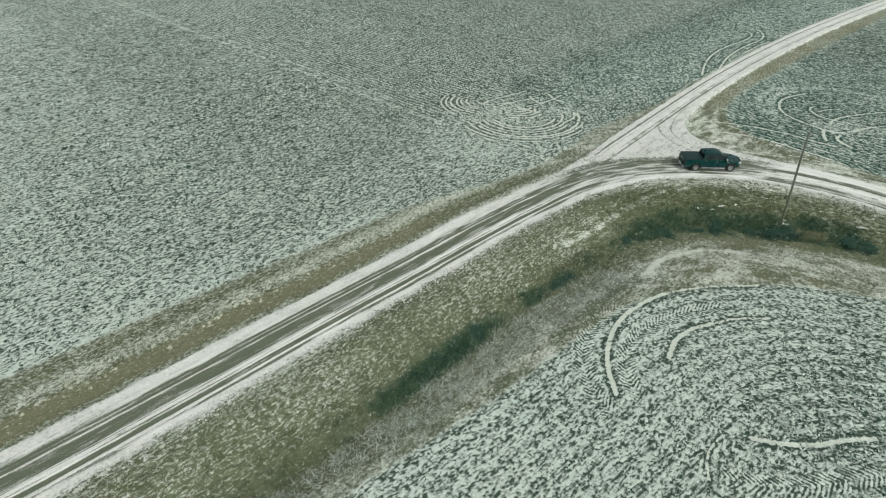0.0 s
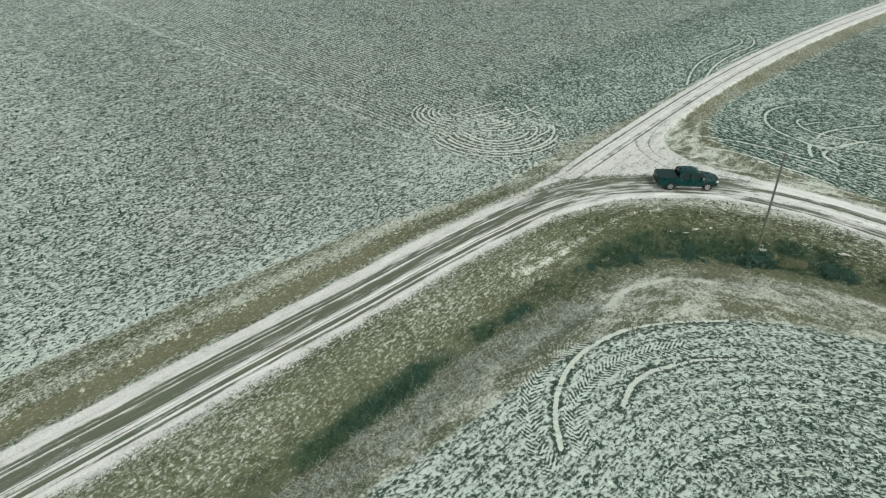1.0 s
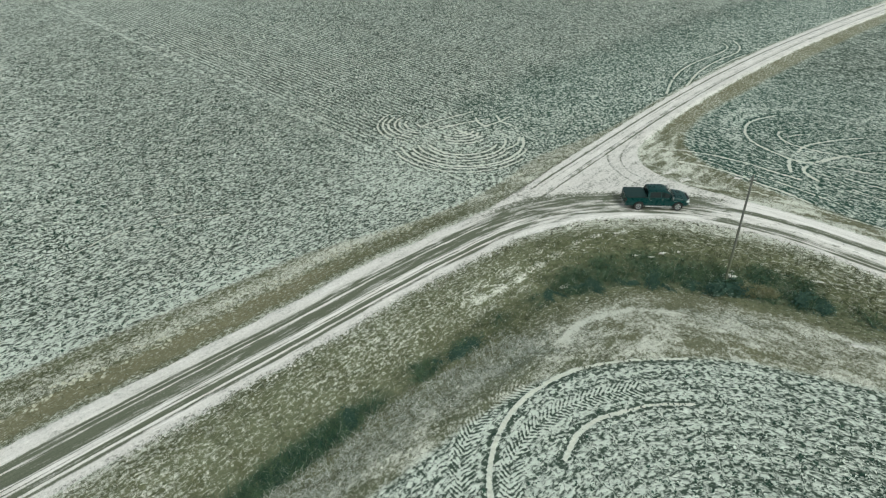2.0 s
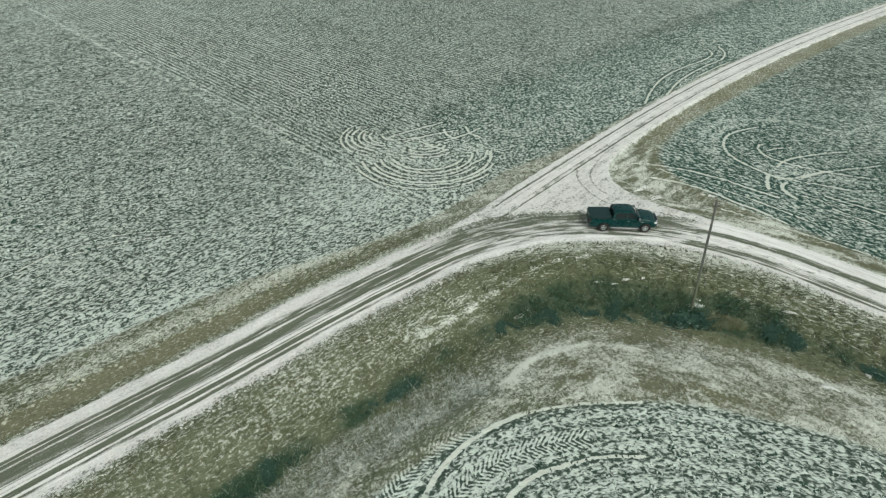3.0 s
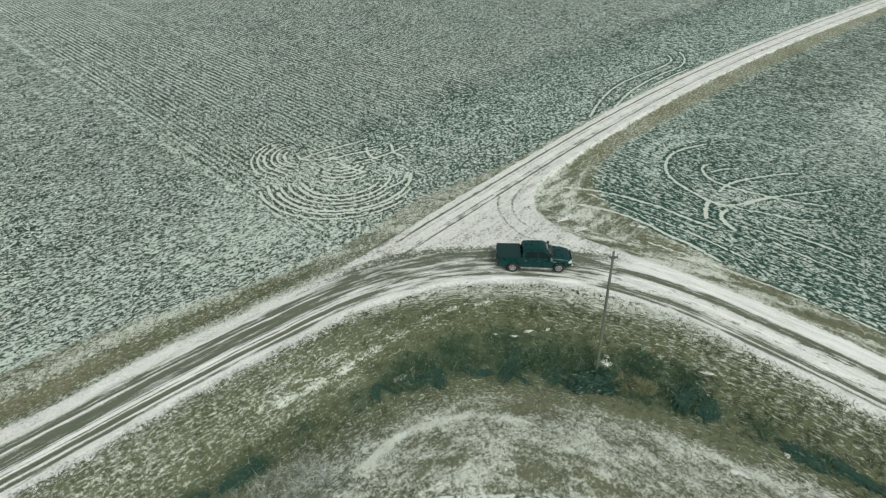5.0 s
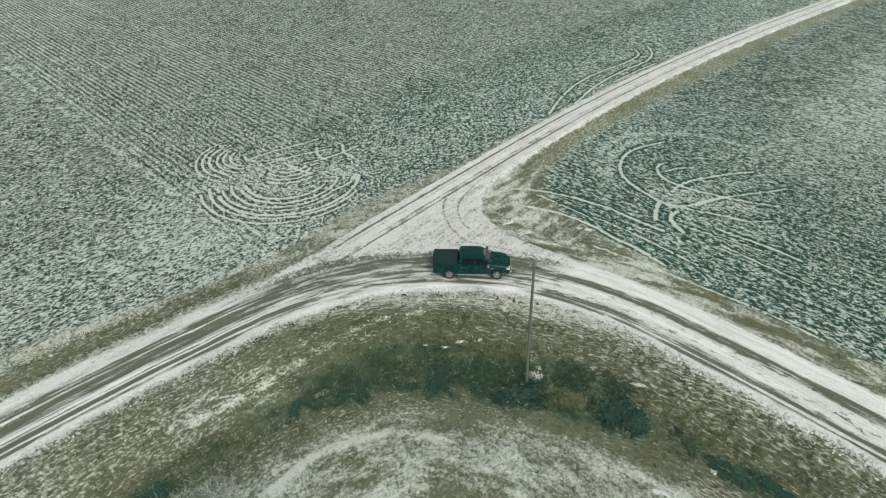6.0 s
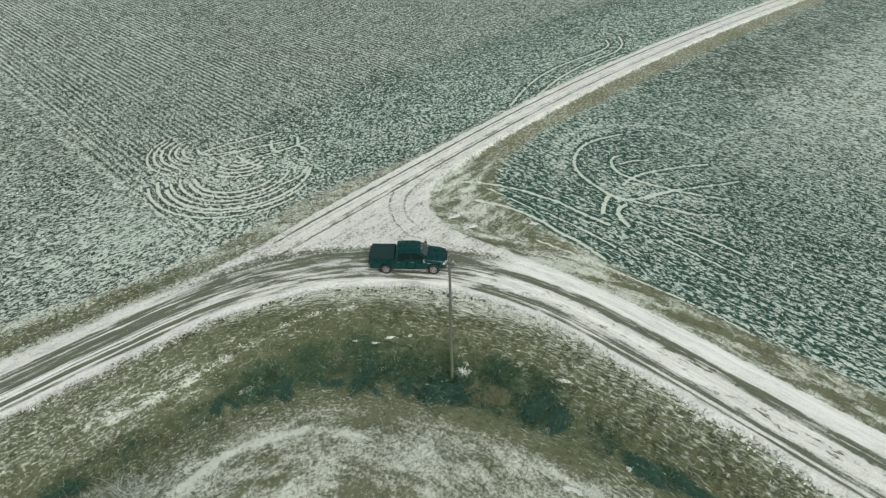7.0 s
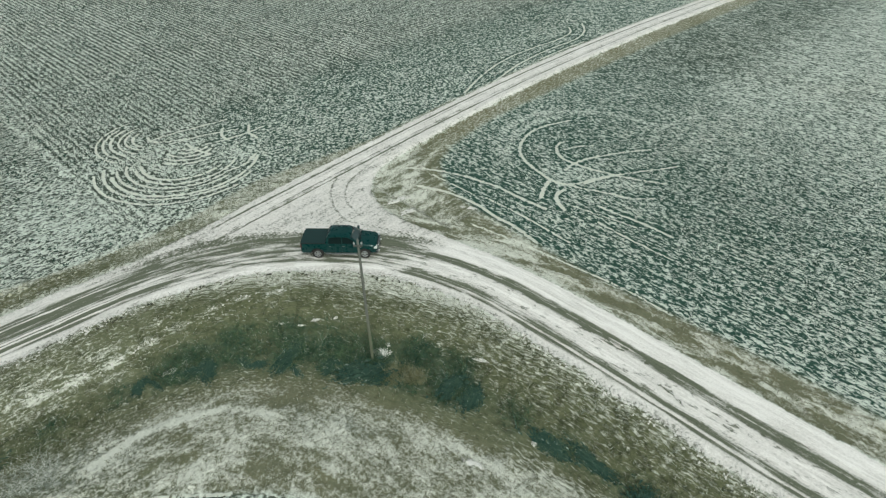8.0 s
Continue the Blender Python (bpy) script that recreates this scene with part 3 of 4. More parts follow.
    # heights
    z_bank = np.where(offd > 0, -1.35 + 1.37 * ease(offd, 0.3, 5.2), -1.35 + 0.95 * ease(-offd / np.maximum(-offd - np.minimum(offi, 0) * 0 + np.maximum(offi, 0.3), 0.5), 0.05, 0.95))
    z = np.where(np.maximum(north, south) > 0.5, -0.12 - 0.2 * ease(np.minimum(off2, np.abs(off1) + 3), 2.6, 5), z_bank)
    z = z * (1 - field) + (-0.36) * field
    lane = [np.interp(off, *zip(*stops)) for off, stops in ((off2, BEFORE), (off2, TURNING), (off2, AFTER), (off1, ARM))]
    snow = lane[0] * (1 - k) + lane[1] * k
    snow = snow * (1 - down) + lane[2] * down
    snow = snow * (1 - way1) + lane[3] * way1
    z = z * (1 - road) + (0.03 - 0.012 * np.minimum(off2 ** 2, 6) * (1 - way1) + 0.09 * (snow - 0.8)) * road
    beyond = (x > 66) & (y > 18)
    return z, dict(offp=np.where(beyond, off1, off2), sp=np.where(beyond, s1, s2), cover=cover, road=road, grass=grass, green=grn * field, rows=rows, ditch=ditch, off1=off1, s1=s1, off2=off2, s2=s2, way1=way1, turning=k, down=down, offd=np.where(beyond, off1, np.where(north > 0.5, off2, offd)), sd=np.where(beyond, s1, np.where(north > 0.5, s2, sd)), terrace=terrace, corner=south * grass * ease(-x, -82, -74), tan=tan, moss=moss, offi=offi, si=si, headland=inner * ease(-offi, -15, -9), furrow=furrow, furrow_edge=left * (right < 0.5) * ease(y, 48, 54), abreast=abreast, ashen=ashen, coarse=np.maximum(ease(y, 62, 105), ease(x, 90, 125)) * field), offd, offi, field


def mark_distance(x, y, lines, reach, scale=None, blunt=False):
    """Distance to the nearest of the lines, up to reach, and the way along it; blunt: not round their ends."""
    best, way = np.full(x.shape, reach), np.zeros(x.shape)
    for number, line in enumerate(lines):
        lo, hi = line.min(0) - reach, line.max(0) + reach
        k = np.flatnonzero((x > lo[0]) & (x < hi[0]) & (y > lo[1]) & (y < hi[1]))
        if not len(k):
            continue
        px, py, s0 = x[k], y[k], 0.0
        length = np.hypot(*np.diff(line, axis=0).T).sum()
        for a, b in zip(line, line[1:]):
            d = b - a
            n = np.hypot(*d)
            free = ((px - a[0]) * d[0] + (py - a[1]) * d[1]) / n
            u = np.clip(free, 0, n)
            q = np.hypot(px - a[0] - d[0] * u / n, py - a[1] - d[1] * u / n) * (scale[number] if scale else 1.0)
            if blunt and (s0 == 0 or s0 + n > length - 0.01):
                q = np.where((free < 0) if s0 == 0 else (free > n), reach, q)
            j = q < best[k]
            best[k] = np.where(j, q, best[k])
            way[k] = np.where(j, s0 + u, way[k])
            s0 += n
    return best, way


def ticks(lo, hi, fine, far_lo, far_hi, grow):
    """Grid lines: even steps between lo and hi, growing steps beyond."""
    out = list(np.arange(lo, hi, fine))
    d, v = fine, out[-1]
    while v < far_hi:
        d *= grow
        v += d
        out.append(v)
    d, v = fine, out[0]
    while v > far_lo:
        d *= grow
        v -= d
        out.insert(0, v)
    return np.array(out)


def build_ground():
    xs, ys = ticks(-6, 122, 0.24, -2500, 3000, 1.035), ticks(-16, 60, 0.24, -2500, 3000, 1.035)
    gx, gy = np.meshgrid(xs, ys)
    x, y = gx.ravel(), gy.ravel()
    z, cols, offd, offi, field = relief(x, y)
    rng = np.random.default_rng(3)
    rough = rng.normal(0, 1, x.shape)
    near = (x > -10) & (x < 125) & (y > -20) & (y < 70)
    z = z + near * rough * (0.03 * field + 0.05 * cols["grass"] + 0.004 * cols["road"])
    mark, _ = mark_distance(x, y, MARKS, 1.2, MARK_SCALE)
    tread, tread_s = mark_distance(x, y, TREADS, 1.2, None, True)
    z = z - 0.04 * ease(-mark, -0.3, -0.08) * field
    dark, _ = mark_distance(x, y, DARKS, 1.2)
    cols.update(dark=dark, mark=mark, tread=tread, tread_s=tread_s)
    nx, ny = len(xs), len(ys)
    i = (np.arange(ny - 1)[:, None] * nx + np.arange(nx - 1)[None, :]).ravel()
    quads = np.stack([i, i + 1, i + nx + 1, i + nx], 1)
    sheet("ground", x, y, z, cols, quads, "snow-dusted farm fields with dry verges and a weedy ditch", "ground")
    # round the wheel marks the sheet is finer: each of its cells in nine
    cells = quads[(np.minimum(mark, tread)[quads].min(1) < 0.75) & (cols["road"][quads].max(1) < 0.3) & near[quads].all(1)]
    u, v = (a.ravel() for a in np.meshgrid(np.linspace(0, 1, 4), np.linspace(0, 1, 4)))
    share = np.stack([(1 - u) * (1 - v), u * (1 - v), u * v, (1 - u) * v])
    fine = {key: (values[cells] @ share).ravel() for key, values in cols.items()}
    fx, fy, fz = ((values[cells] @ share).ravel() for values in (x, y, z))
    fine["mark"] = mark_distance(fx, fy, MARKS, 1.2, MARK_SCALE)[0]
    fine["tread"], fine["tread_s"] = mark_distance(fx, fy, TREADS, 1.2, None, True)
    small = (np.arange(3)[:, None] * 4 + np.arange(3)[None, :]).ravel()
    small = np.stack([small, small + 1, small + 5, small + 4], 1)
    small = (np.arange(len(cells))[:, None, None] * 16 + small[None]).reshape(-1, 4)
    corner = cells[:, :1]
    spot = (3 * (corner // nx) + np.rint(3 * v)[None].astype(int)) * (3 * nx) + 3 * (corner % nx) + np.rint(3 * u)[None].astype(int)
    _, first, back = np.unique(spot.ravel(), return_index=True, return_inverse=True)
    small = first[back.reshape(-1)][small]
    mx, my = fx[small].mean(1), fy[small].mean(1)
    far_side, corner_side = (mx > 80) & (my > 32), (mx > 62) & (my < 32)
    rings, bank_side = (mx > 40) & (my > 32) & (mx < 80), (mx < 62) & (my > 17.5) & (my < 30)
    for places, words in ((far_side, "white wheel marks swinging off the far road into the field"), (corner_side, "white hook-shaped wheel marks in the green corner field"), (rings, "white rings of wheel marks driven in the snowy field"),
                          (bank_side, "faint tyre track along the grassy bank"), ((mx < 40) & (my > 32), "faint curved wheel marks in the snowy field"), ((mx < 62) & (my < 17.5), "broad tractor treads and white wheel marks in the snow")):
        sheet("wheel_mark", fx, fy, fz + 0.005, fine, small[places], words, "tyre mark")
    # the driven roads lie as thin crusts on the sheet
    driven = cols["road"][quads].mean(1) > 0.45
    branch = cols["way1"][quads].mean(1) > 0.5
    sheet("road", x, y, z + 0.006, cols, quads[driven & ~branch], "rutted dirt road with dirty snow between dark wheel tracks", "road")
    sheet("road", x, y, z + 0.006, cols, quads[driven & branch], "snow-covered dirt road branching off across the fields", "road")


def sheet(name, x, y, z, cols, quads, label, category):
    """A piece of the ground mesh, with what covers it as attributes."""
    used, flat = np.unique(quads, return_inverse=True)
    flat = flat.reshape(-1)
    me = bpy.data.meshes.new(name)
    me.vertices.add(len(used))
    me.vertices.foreach_set("co", np.stack([x[used], y[used], z[used]], 1).ravel())
    me.loops.add(quads.size)
    me.loops.foreach_set("vertex_index", flat.astype(np.int32))
    me.polygons.add(len(quads))
    me.polygons.foreach_set("loop_start", np.arange(0, quads.size, 4))
    me.polygons.foreach_set("use_smooth", np.ones(len(quads), bool))
    me.update(calc_edges=True)
    for key, values in cols.items():
        me.attributes.new(key, "FLOAT", "POINT").data.foreach_set("value", values[used].astype(np.float32))
    me.materials.append(GROUND)
    return tagged(new(name, me), label, category, kind="structure")


build_ground()


# ---- building helpers ----
def part(name, bm, material, parent=None, label="", smooth_faces=False):
    """Links a bmesh as one mesh object, under a thing or a part."""
    me = bpy.data.meshes.new(name)
    bmesh.ops.recalc_face_normals(bm, faces=bm.faces)
    bm.to_mesh(me)
    bm.free()
    if smooth_faces:
        me.polygons.foreach_set("use_smooth", np.ones(len(me.polygons), bool))
    me.materials.append(material)
    ob = new(name, me)
    ob.parent = parent
    return tagged(ob, label) if label else ob


def box(bm, lo, hi, bevel=0.0):
    m = Matrix.LocRotScale([(a + b) / 2 for a, b in zip(lo, hi)], None, [b - a for a, b in zip(lo, hi)])
    made = bmesh.ops.create_cube(bm, size=1.0, matrix=m)["verts"]
    if bevel:
        edges = list({e for v in made for e in v.link_edges})
        bmesh.ops.bevel(bm, geom=edges, offset=bevel, segments=2, profile=0.6, affect="EDGES")
    return bm


def loft(bm, rings, closed=True, caps=True):
    """Skin between rings of equal length."""
    made = [[bm.verts.new(p) for p in ring] for ring in rings]
    n = len(made[0])
    for a, b in zip(made, made[1:]):
        for i in range(n if closed else n - 1):
            bm.faces.new((a[i], a[(i + 1) % n], b[(i + 1) % n], b[i]))
    if caps:
        bm.faces.new(made[0])
        bm.faces.new(made[-1])
    return bm


def lathe(bm, profile, centre, axis="Y", steps=28):
    """Turns a profile of (radius, along) round an axis."""
    rings = []
    for r, h in profile:
        ring = []
        for k in range(steps):
            a = 2 * math.pi * k / steps
            c, s = r * math.cos(a), r * math.sin(a)
            p = {"Y": (c, h, s), "Z": (c, s, h), "X": (h, c, s)}[axis]
            ring.append([q + o for q, o in zip(p, centre)])
        rings.append(ring)
    return loft(bm, rings)


def rod(bm, a, b, ra, rb=None, sides=10):
    a, b = Vector(a), Vector(b)
    q = (b - a).to_track_quat("Z", "Y")
    ring = lambda p, r: [p + q @ Vector((r * math.cos(2 * math.pi * k / sides), r * math.sin(2 * math.pi * k / sides), 0)) for k in range(sides)]
    return loft(bm, [ring(a, ra), ring(b, ra if rb is None else rb)])


# ---- materials of things ----
def simple(name, dark, light, scale, rough, metal=0.0, bump=0.0, coat=0.0):
    g = Mat(name)
    n = g.noise(g.place(), scale, 4.0, 0.6)
    if bump:
        g.bump(n, bump, 0.02)
    return g.set(Base_Color=g.mix(n, dark, light), Roughness=g.lerp(n, rough * 0.8, rough * 1.2), Metallic=metal, Coat_Weight=coat)


PAINT = simple("dark_green_paint", (0.001, 0.029, 0.028), (0.002, 0.039, 0.037), 3.0, 0.28, coat=0.05)
PAINT.node_tree.nodes["Principled BSDF"].inputs["Specular IOR Level"].default_value = 0.26
COVER = simple("bed_cover_vinyl", (0.003, 0.022, 0.021), (0.005, 0.031, 0.030), 30.0, 0.55, bump=0.1)
CHROME = simple("chrome", (0.55, 0.56, 0.56), (0.72, 0.72, 0.72), 8.0, 0.18, metal=1.0)
ALLOY = simple("grey_alloy", (0.34, 0.36, 0.36), (0.52, 0.54, 0.54), 8.0, 0.35, metal=0.8)
RUBBER = simple("tyre_rubber", (0.012, 0.012, 0.012), (0.035, 0.034, 0.031), 14.0, 0.85, bump=0.3)
TRIM = simple("black_trim", (0.006, 0.008, 0.008), (0.014, 0.016, 0.016), 20.0, 0.6)
GLASS = simple("tinted_glass", (0.003, 0.010, 0.010), (0.005, 0.014, 0.014), 2.0, 0.06)
GLASS.node_tree.nodes["Principled BSDF"].inputs["Specular IOR Level"].default_value = 0.28
SHIELD = simple("windscreen_glass", (0.055, 0.10, 0.105), (0.10, 0.155, 0.16), 2.0, 0.05, coat=0.7)
LENS = simple("lamp_lens", (0.55, 0.57, 0.56), (0.70, 0.72, 0.71), 30.0, 0.12, coat=0.6)
RED = simple("tail_lens", (0.08, 0.008, 0.007), (0.12, 0.012, 0.010), 20.0, 0.15, coat=0.6)
def pole_wood():
    """Grey weathered wood, greener towards the foot."""
    g = Mat("weathered_pole_wood")
    n = g.noise(g.place((1, 1, 0.15)), 9.0, 4.0, 0.6)
    xyz = g.n.new("ShaderNodeSeparateXYZ")
    g.l.new(g.place(), xyz.inputs[0])
    foot_tint = g.step(g.math("ADD", xyz.outputs["Z"], g.math("MULTIPLY", n, 1.6)), 5.2, 2.6)
    g.bump(n, 0.5, 0.02)
    dry = g.mix(n, (0.078, 0.084, 0.074), (0.175, 0.178, 0.155))
    return g.set(Base_Color=g.mix(foot_tint, dry, g.mix(n, (0.098, 0.112, 0.074), (0.160, 0.172, 0.116))), Roughness=0.85)


WOOD = pole_wood()
PORCELAIN = simple("insulator_porcelain", (0.30, 0.31, 0.30), (0.42, 0.43, 0.41), 10.0, 0.3)
STEEL = simple("dull_steel", (0.10, 0.10, 0.095), (0.18, 0.175, 0.16), 15.0, 0.5, metal=0.7)


# ---- pickup truck: x forward, y to its left, z up, on the ground at its middle ----
AXLES, TYRE_R = (1.79, -1.78), 0.43


def body_rings():
    rings = []
    for x in np.concatenate([np.linspace(-3.0, -2.86, 4), np.linspace(-2.8, 2.6, 109), np.linspace(2.64, 2.80, 5)]):
        bottom = 0.50
        for ax in AXLES:
            d = abs(x - ax)
            if d < 0.53:
                bottom = max(bottom, 0.41 + math.sqrt(0.53 ** 2 - d * d))
        top = float(np.interp(x, [-3.0, -2.9, -1.12, -1.1, 1.0, 1.25, 1.6, 2.2, 2.5, 2.68, 2.8], [1.30, 1.355, 1.365, 1.31, 1.29, 1.30, 1.275, 1.19, 1.12, 1.04, 0.93]))
        w = float(np.interp(x, [-3.0, -2.9, -2.6, -1.1, 1.2, 2.1, 2.45, 2.65, 2.8], [0.95, 0.985, 1.0, 0.99, 0.99, 0.975, 0.94, 0.87, 0.74]))
        flare = sum(0.03 * math.exp(-((abs(x - ax) - 0.42) / 0.16) ** 2) + 0.03 * math.exp(-((x - ax) / 0.35) ** 2) for ax in AXLES)
        w2 = w + flare * (1 if abs(x) < 2.7 else 0)
        mid = max(0.85, bottom + 0.02)
        crown = 0.035 if x > 1.0 else 0.0
        half = [(w2 * 0.955, bottom), (w2, mid), (w * 0.995, max(1.06, mid + 0.02)), (w * 0.965, top - 0.06 if top - 0.06 > mid + 0.04 else mid + 0.04), (w * 0.91, max(top, mid + 0.06)), (w * 0.45, max(top, mid + 0.06) + crown)]
        rings.append([(x, y, z) for y, z in half] + [(x, -y, z) for y, z in reversed(half)])
    return rings


def cab_half(z):
    return 0.955 - (z - 1.29) * 0.33


CAB = [(-1.09, 1.28), (-1.06, 1.50), (-0.99, 1.79), (-0.90, 1.865), (-0.70, 1.895), (-0.1, 1.915), (0.36, 1.90), (0.56, 1.87), (0.70, 1.81), (1.12, 1.50), (1.46, 1.27)]


def cab_mesh():
    bm = bmesh.new()
    rings = []
    for y in (-1, -0.93, -0.5, 0, 0.5, 0.93, 1):
        drop = 0.03 if abs(y) == 1 else (0.0 if abs(y) < 0.9 else 0.006)
        ring = []
        for x, z in CAB:
            top = z > 1.7
            zz = z - (drop if top else 0) - (0.012 * y * y if top else 0)
            bow = 0.06 * (1 - y * y) if x > 0.4 else (-0.02 * (1 - y * y) if x < -0.85 else 0)
            ring.append((x + bow, y * cab_half(zz), zz))
        rings.append(ring)
    return loft(bm, rings)


def side_pane(points, side):
    """A pane on the slanted cab side, 5 mm proud, with some thickness."""
    bm = bmesh.new()
    outer = [(x, side * (cab_half(z) + 0.006), z) for x, z in points]
    inner = [(x, side * (cab_half(z) - 0.02), z) for x, z in points]
    return loft(bm, [inner, outer])


def build_truck():
    truck = tagged(new("pickup_truck"), "dark green crew-cab pickup truck with covered bed on snowy dirt road", "truck")
    body = part("body", loft(bmesh.new(), body_rings()), PAINT, truck, "dark green painted body panels", True)
    body.data.set_sharp_from_angle(angle=radians(32))
    cab = part("cab", cab_mesh(), PAINT, truck, "dark green crew cab with rounded roof", True)
    cab.data.set_sharp_from_angle(angle=radians(40))
    # glass
    bm = bmesh.new()
    shield = []
    for t in (0.10, 0.4, 0.7, 0.93):
        x, z = 0.70 + (1.46 - 0.70) * (1 - t), 1.81 - 0.54 * (1 - t)
        shield.append([(x + 0.016 + 0.06 * (1 - (k / 4) ** 2), k / 4 * cab_half(z) * 0.90, z + 0.016) for k in range(-4, 5)])
    loft(bm, shield, closed=False, caps=False)
    bmesh.ops.solidify(bm, geom=bm.faces[:], thickness=0.008)
    part("windscreen", bm, SHIELD, truck, "teal-grey reflecting windscreen", True)
    bm = bmesh.new()
    loft(bm, [[(-1.083 - 0.02 * (1 - (k / 3) ** 2), k / 3 * 0.72, 1.42) for k in range(-3, 4)], [(-1.012 - 0.02 * (1 - (k / 3) ** 2), k / 3 * 0.66, 1.76) for k in range(-3, 4)]], closed=False, caps=False)
    bmesh.ops.solidify(bm, geom=bm.faces[:], thickness=0.008)
    part("rear_window", bm, GLASS, truck)
    for side in (1, -1):
        part("door_window", side_pane([(0.18, 1.33), (1.20, 1.33), (1.12, 1.44), (0.76, 1.70), (0.52, 1.80), (0.18, 1.81)], side), GLASS, truck)
        part("door_window", side_pane([(-0.88, 1.33), (0.10, 1.33), (0.10, 1.81), (-0.60, 1.80), (-0.84, 1.74)], side), GLASS, truck)
        for x0, x1 in ((0.13, 1.20), (-0.92, 0.11)):
            bm = box(bmesh.new(), (x0, side * 0.955, 0.56), (x1, side * 1.004, 1.27), 0.015)
            door = part("door", bm, PAINT, truck)
            part("handle", box(bmesh.new(), (x0 + 0.05, side * 1.0, 1.12), (x0 + 0.21, side * 1.032, 1.155), 0.008), CHROME, door, "chrome door handle")
        bm = box(bmesh.new(), (1.05, side * 0.94, 1.30), (1.15, side * 1.10, 1.34), 0.01)
        box(bm, (1.00, side * 1.08, 1.27), (1.18, side * 1.27, 1.50), 0.04)
        mirror = part("mirror", bm, PAINT, truck)
        part("mirror_cap", box(bmesh.new(), (1.05, side * 1.085, 1.28), (1.20, side * 1.275, 1.51), 0.03), CHROME, mirror, "chrome mirror cap")
        part("running_board", rod(rod(bmesh.new(), (-1.18, side * 1.0, 0.42), (1.2, side * 1.0, 0.42), 0.048), (0.0, side * 0.7, 0.46), (0.0, side * 1.0, 0.42), 0.03), CHROME, truck, "chrome running board")
        part("headlight", box(bmesh.new(), (2.46, side * 0.60, 0.86), (2.765, side * 0.925, 1.05), 0.04), LENS, truck, "clear headlight")
        part("tail_light", box(bmesh.new(), (-3.015, side * 0.86, 0.95), (-2.95, side * 0.965, 1.24), 0.02), RED, truck, "red tail light")
        part("badge", box(bmesh.new(), (1.30, side * 0.995, 1.02), (1.58, side * 1.012, 1.06), 0.004), CHROME, truck)
        part("fog_light", box(bmesh.new(), (2.80, side * 0.62, 0.55), (2.91, side * 0.76, 0.63), 0.02), LENS, truck)
    # bed: cover, rails, tailgate
    bm = bmesh.new()
    loft(bm, [[(x, -0.90, 1.35), (x, -0.90, 1.39), (x, -0.45, z), (x, 0, z + 0.006), (x, 0.45, z), (x, 0.90, 1.39), (x, 0.90, 1.35)] for x, z in ((-2.96, 1.39), (-2.93, 1.402), (-2.3, 1.400), (-1.7, 1.402), (-1.17, 1.40), (-1.14, 1.385))])
    part("bed_cover", bm, COVER, truck, "flat black vinyl cover over the bed")
    for y in (-1, 1):
        part("bed_rail", box(bmesh.new(), (-2.98, y * 0.955 - 0.04, 1.345), (-1.13, y * 0.955 + 0.04, 1.385), 0.012), TRIM, truck)
    tail = part("tailgate", box(bmesh.new(), (-3.03, -0.80, 0.66), (-2.95, 0.80, 1.35), 0.02), PAINT, truck)
    part("handle", box(bmesh.new(), (-3.045, -0.12, 1.18), (-3.02, 0.12, 1.25), 0.008), CHROME, tail)
    part("number_plate", box(bmesh.new(), (-3.135, -0.26, 0.55), (-3.12, 0.26, 0.67), 0.004), LENS, truck, "pale blank number plate")
    part("cab_gap", box(bmesh.new(), (-1.135, -0.96, 0.60), (-1.095, 0.96, 1.30)), TRIM, truck)
    # front
    bm = bmesh.new()
    loft(bm, [[(2.70 + 0.20 * (1 - (k / 6) ** 4), k / 6 * 0.97, z) for k in range(-6, 7)] for z in (0.50, 0.58, 0.72, 0.78)], closed=False, caps=False)
    bmesh.ops.solidify(bm, geom=bm.faces[:], thickness=0.05)
    part("front_bumper", bm, CHROME, truck, "chrome front bumper", True)
    bm = bmesh.new()
    loft(bm, [[(-3.02 - 0.10 * (1 - (k / 6) ** 6), k / 6 * 0.97, z) for k in range(-6, 7)] for z in (0.46, 0.54, 0.66, 0.70)], closed=False, caps=False)
    bmesh.ops.solidify(bm, geom=bm.faces[:], thickness=0.05)
    part("rear_bumper", bm, CHROME, truck, "chrome rear bumper", True)
    grille = part("grille", box(bmesh.new(), (2.70, -0.56, 0.80), (2.83, 0.56, 1.10), 0.04), TRIM, truck, "black grille with chrome surround")
    for y in (-0.57, 0.0, 0.57):
        part("bar", box(bmesh.new(), (2.80, y - 0.025, 0.80), (2.85, y + 0.025, 1.10), 0.008), CHROME, grille)
    for z in (0.80, 0.95, 1.10):
        part("bar", box(bmesh.new(), (2.80, -0.58, z - 0.018), (2.852, 0.58, z + 0.018), 0.008), CHROME, grille)
    for y in (-0.36, 0.36):
        part("hood_crease", box(bmesh.new(), (1.55, y - 0.012, 1.22), (2.2, y + 0.012, 1.255), 0.0), PAINT, truck)
        part("wiper", rod(bmesh.new(), (1.53, y, 1.315), (1.33, y + 0.5 * (1 if y < 0 else -0.3), 1.42), 0.010, sides=6), TRIM, truck)
    part("underbody", box(bmesh.new(), (-2.9, -0.72, 0.36), (2.6, 0.72, 0.95), 0.05), TRIM, truck)
    part("antenna", rod(bmesh.new(), (1.25, -0.80, 1.28), (1.10, -0.82, 1.95), 0.006, 0.003, 6), TRIM, truck)
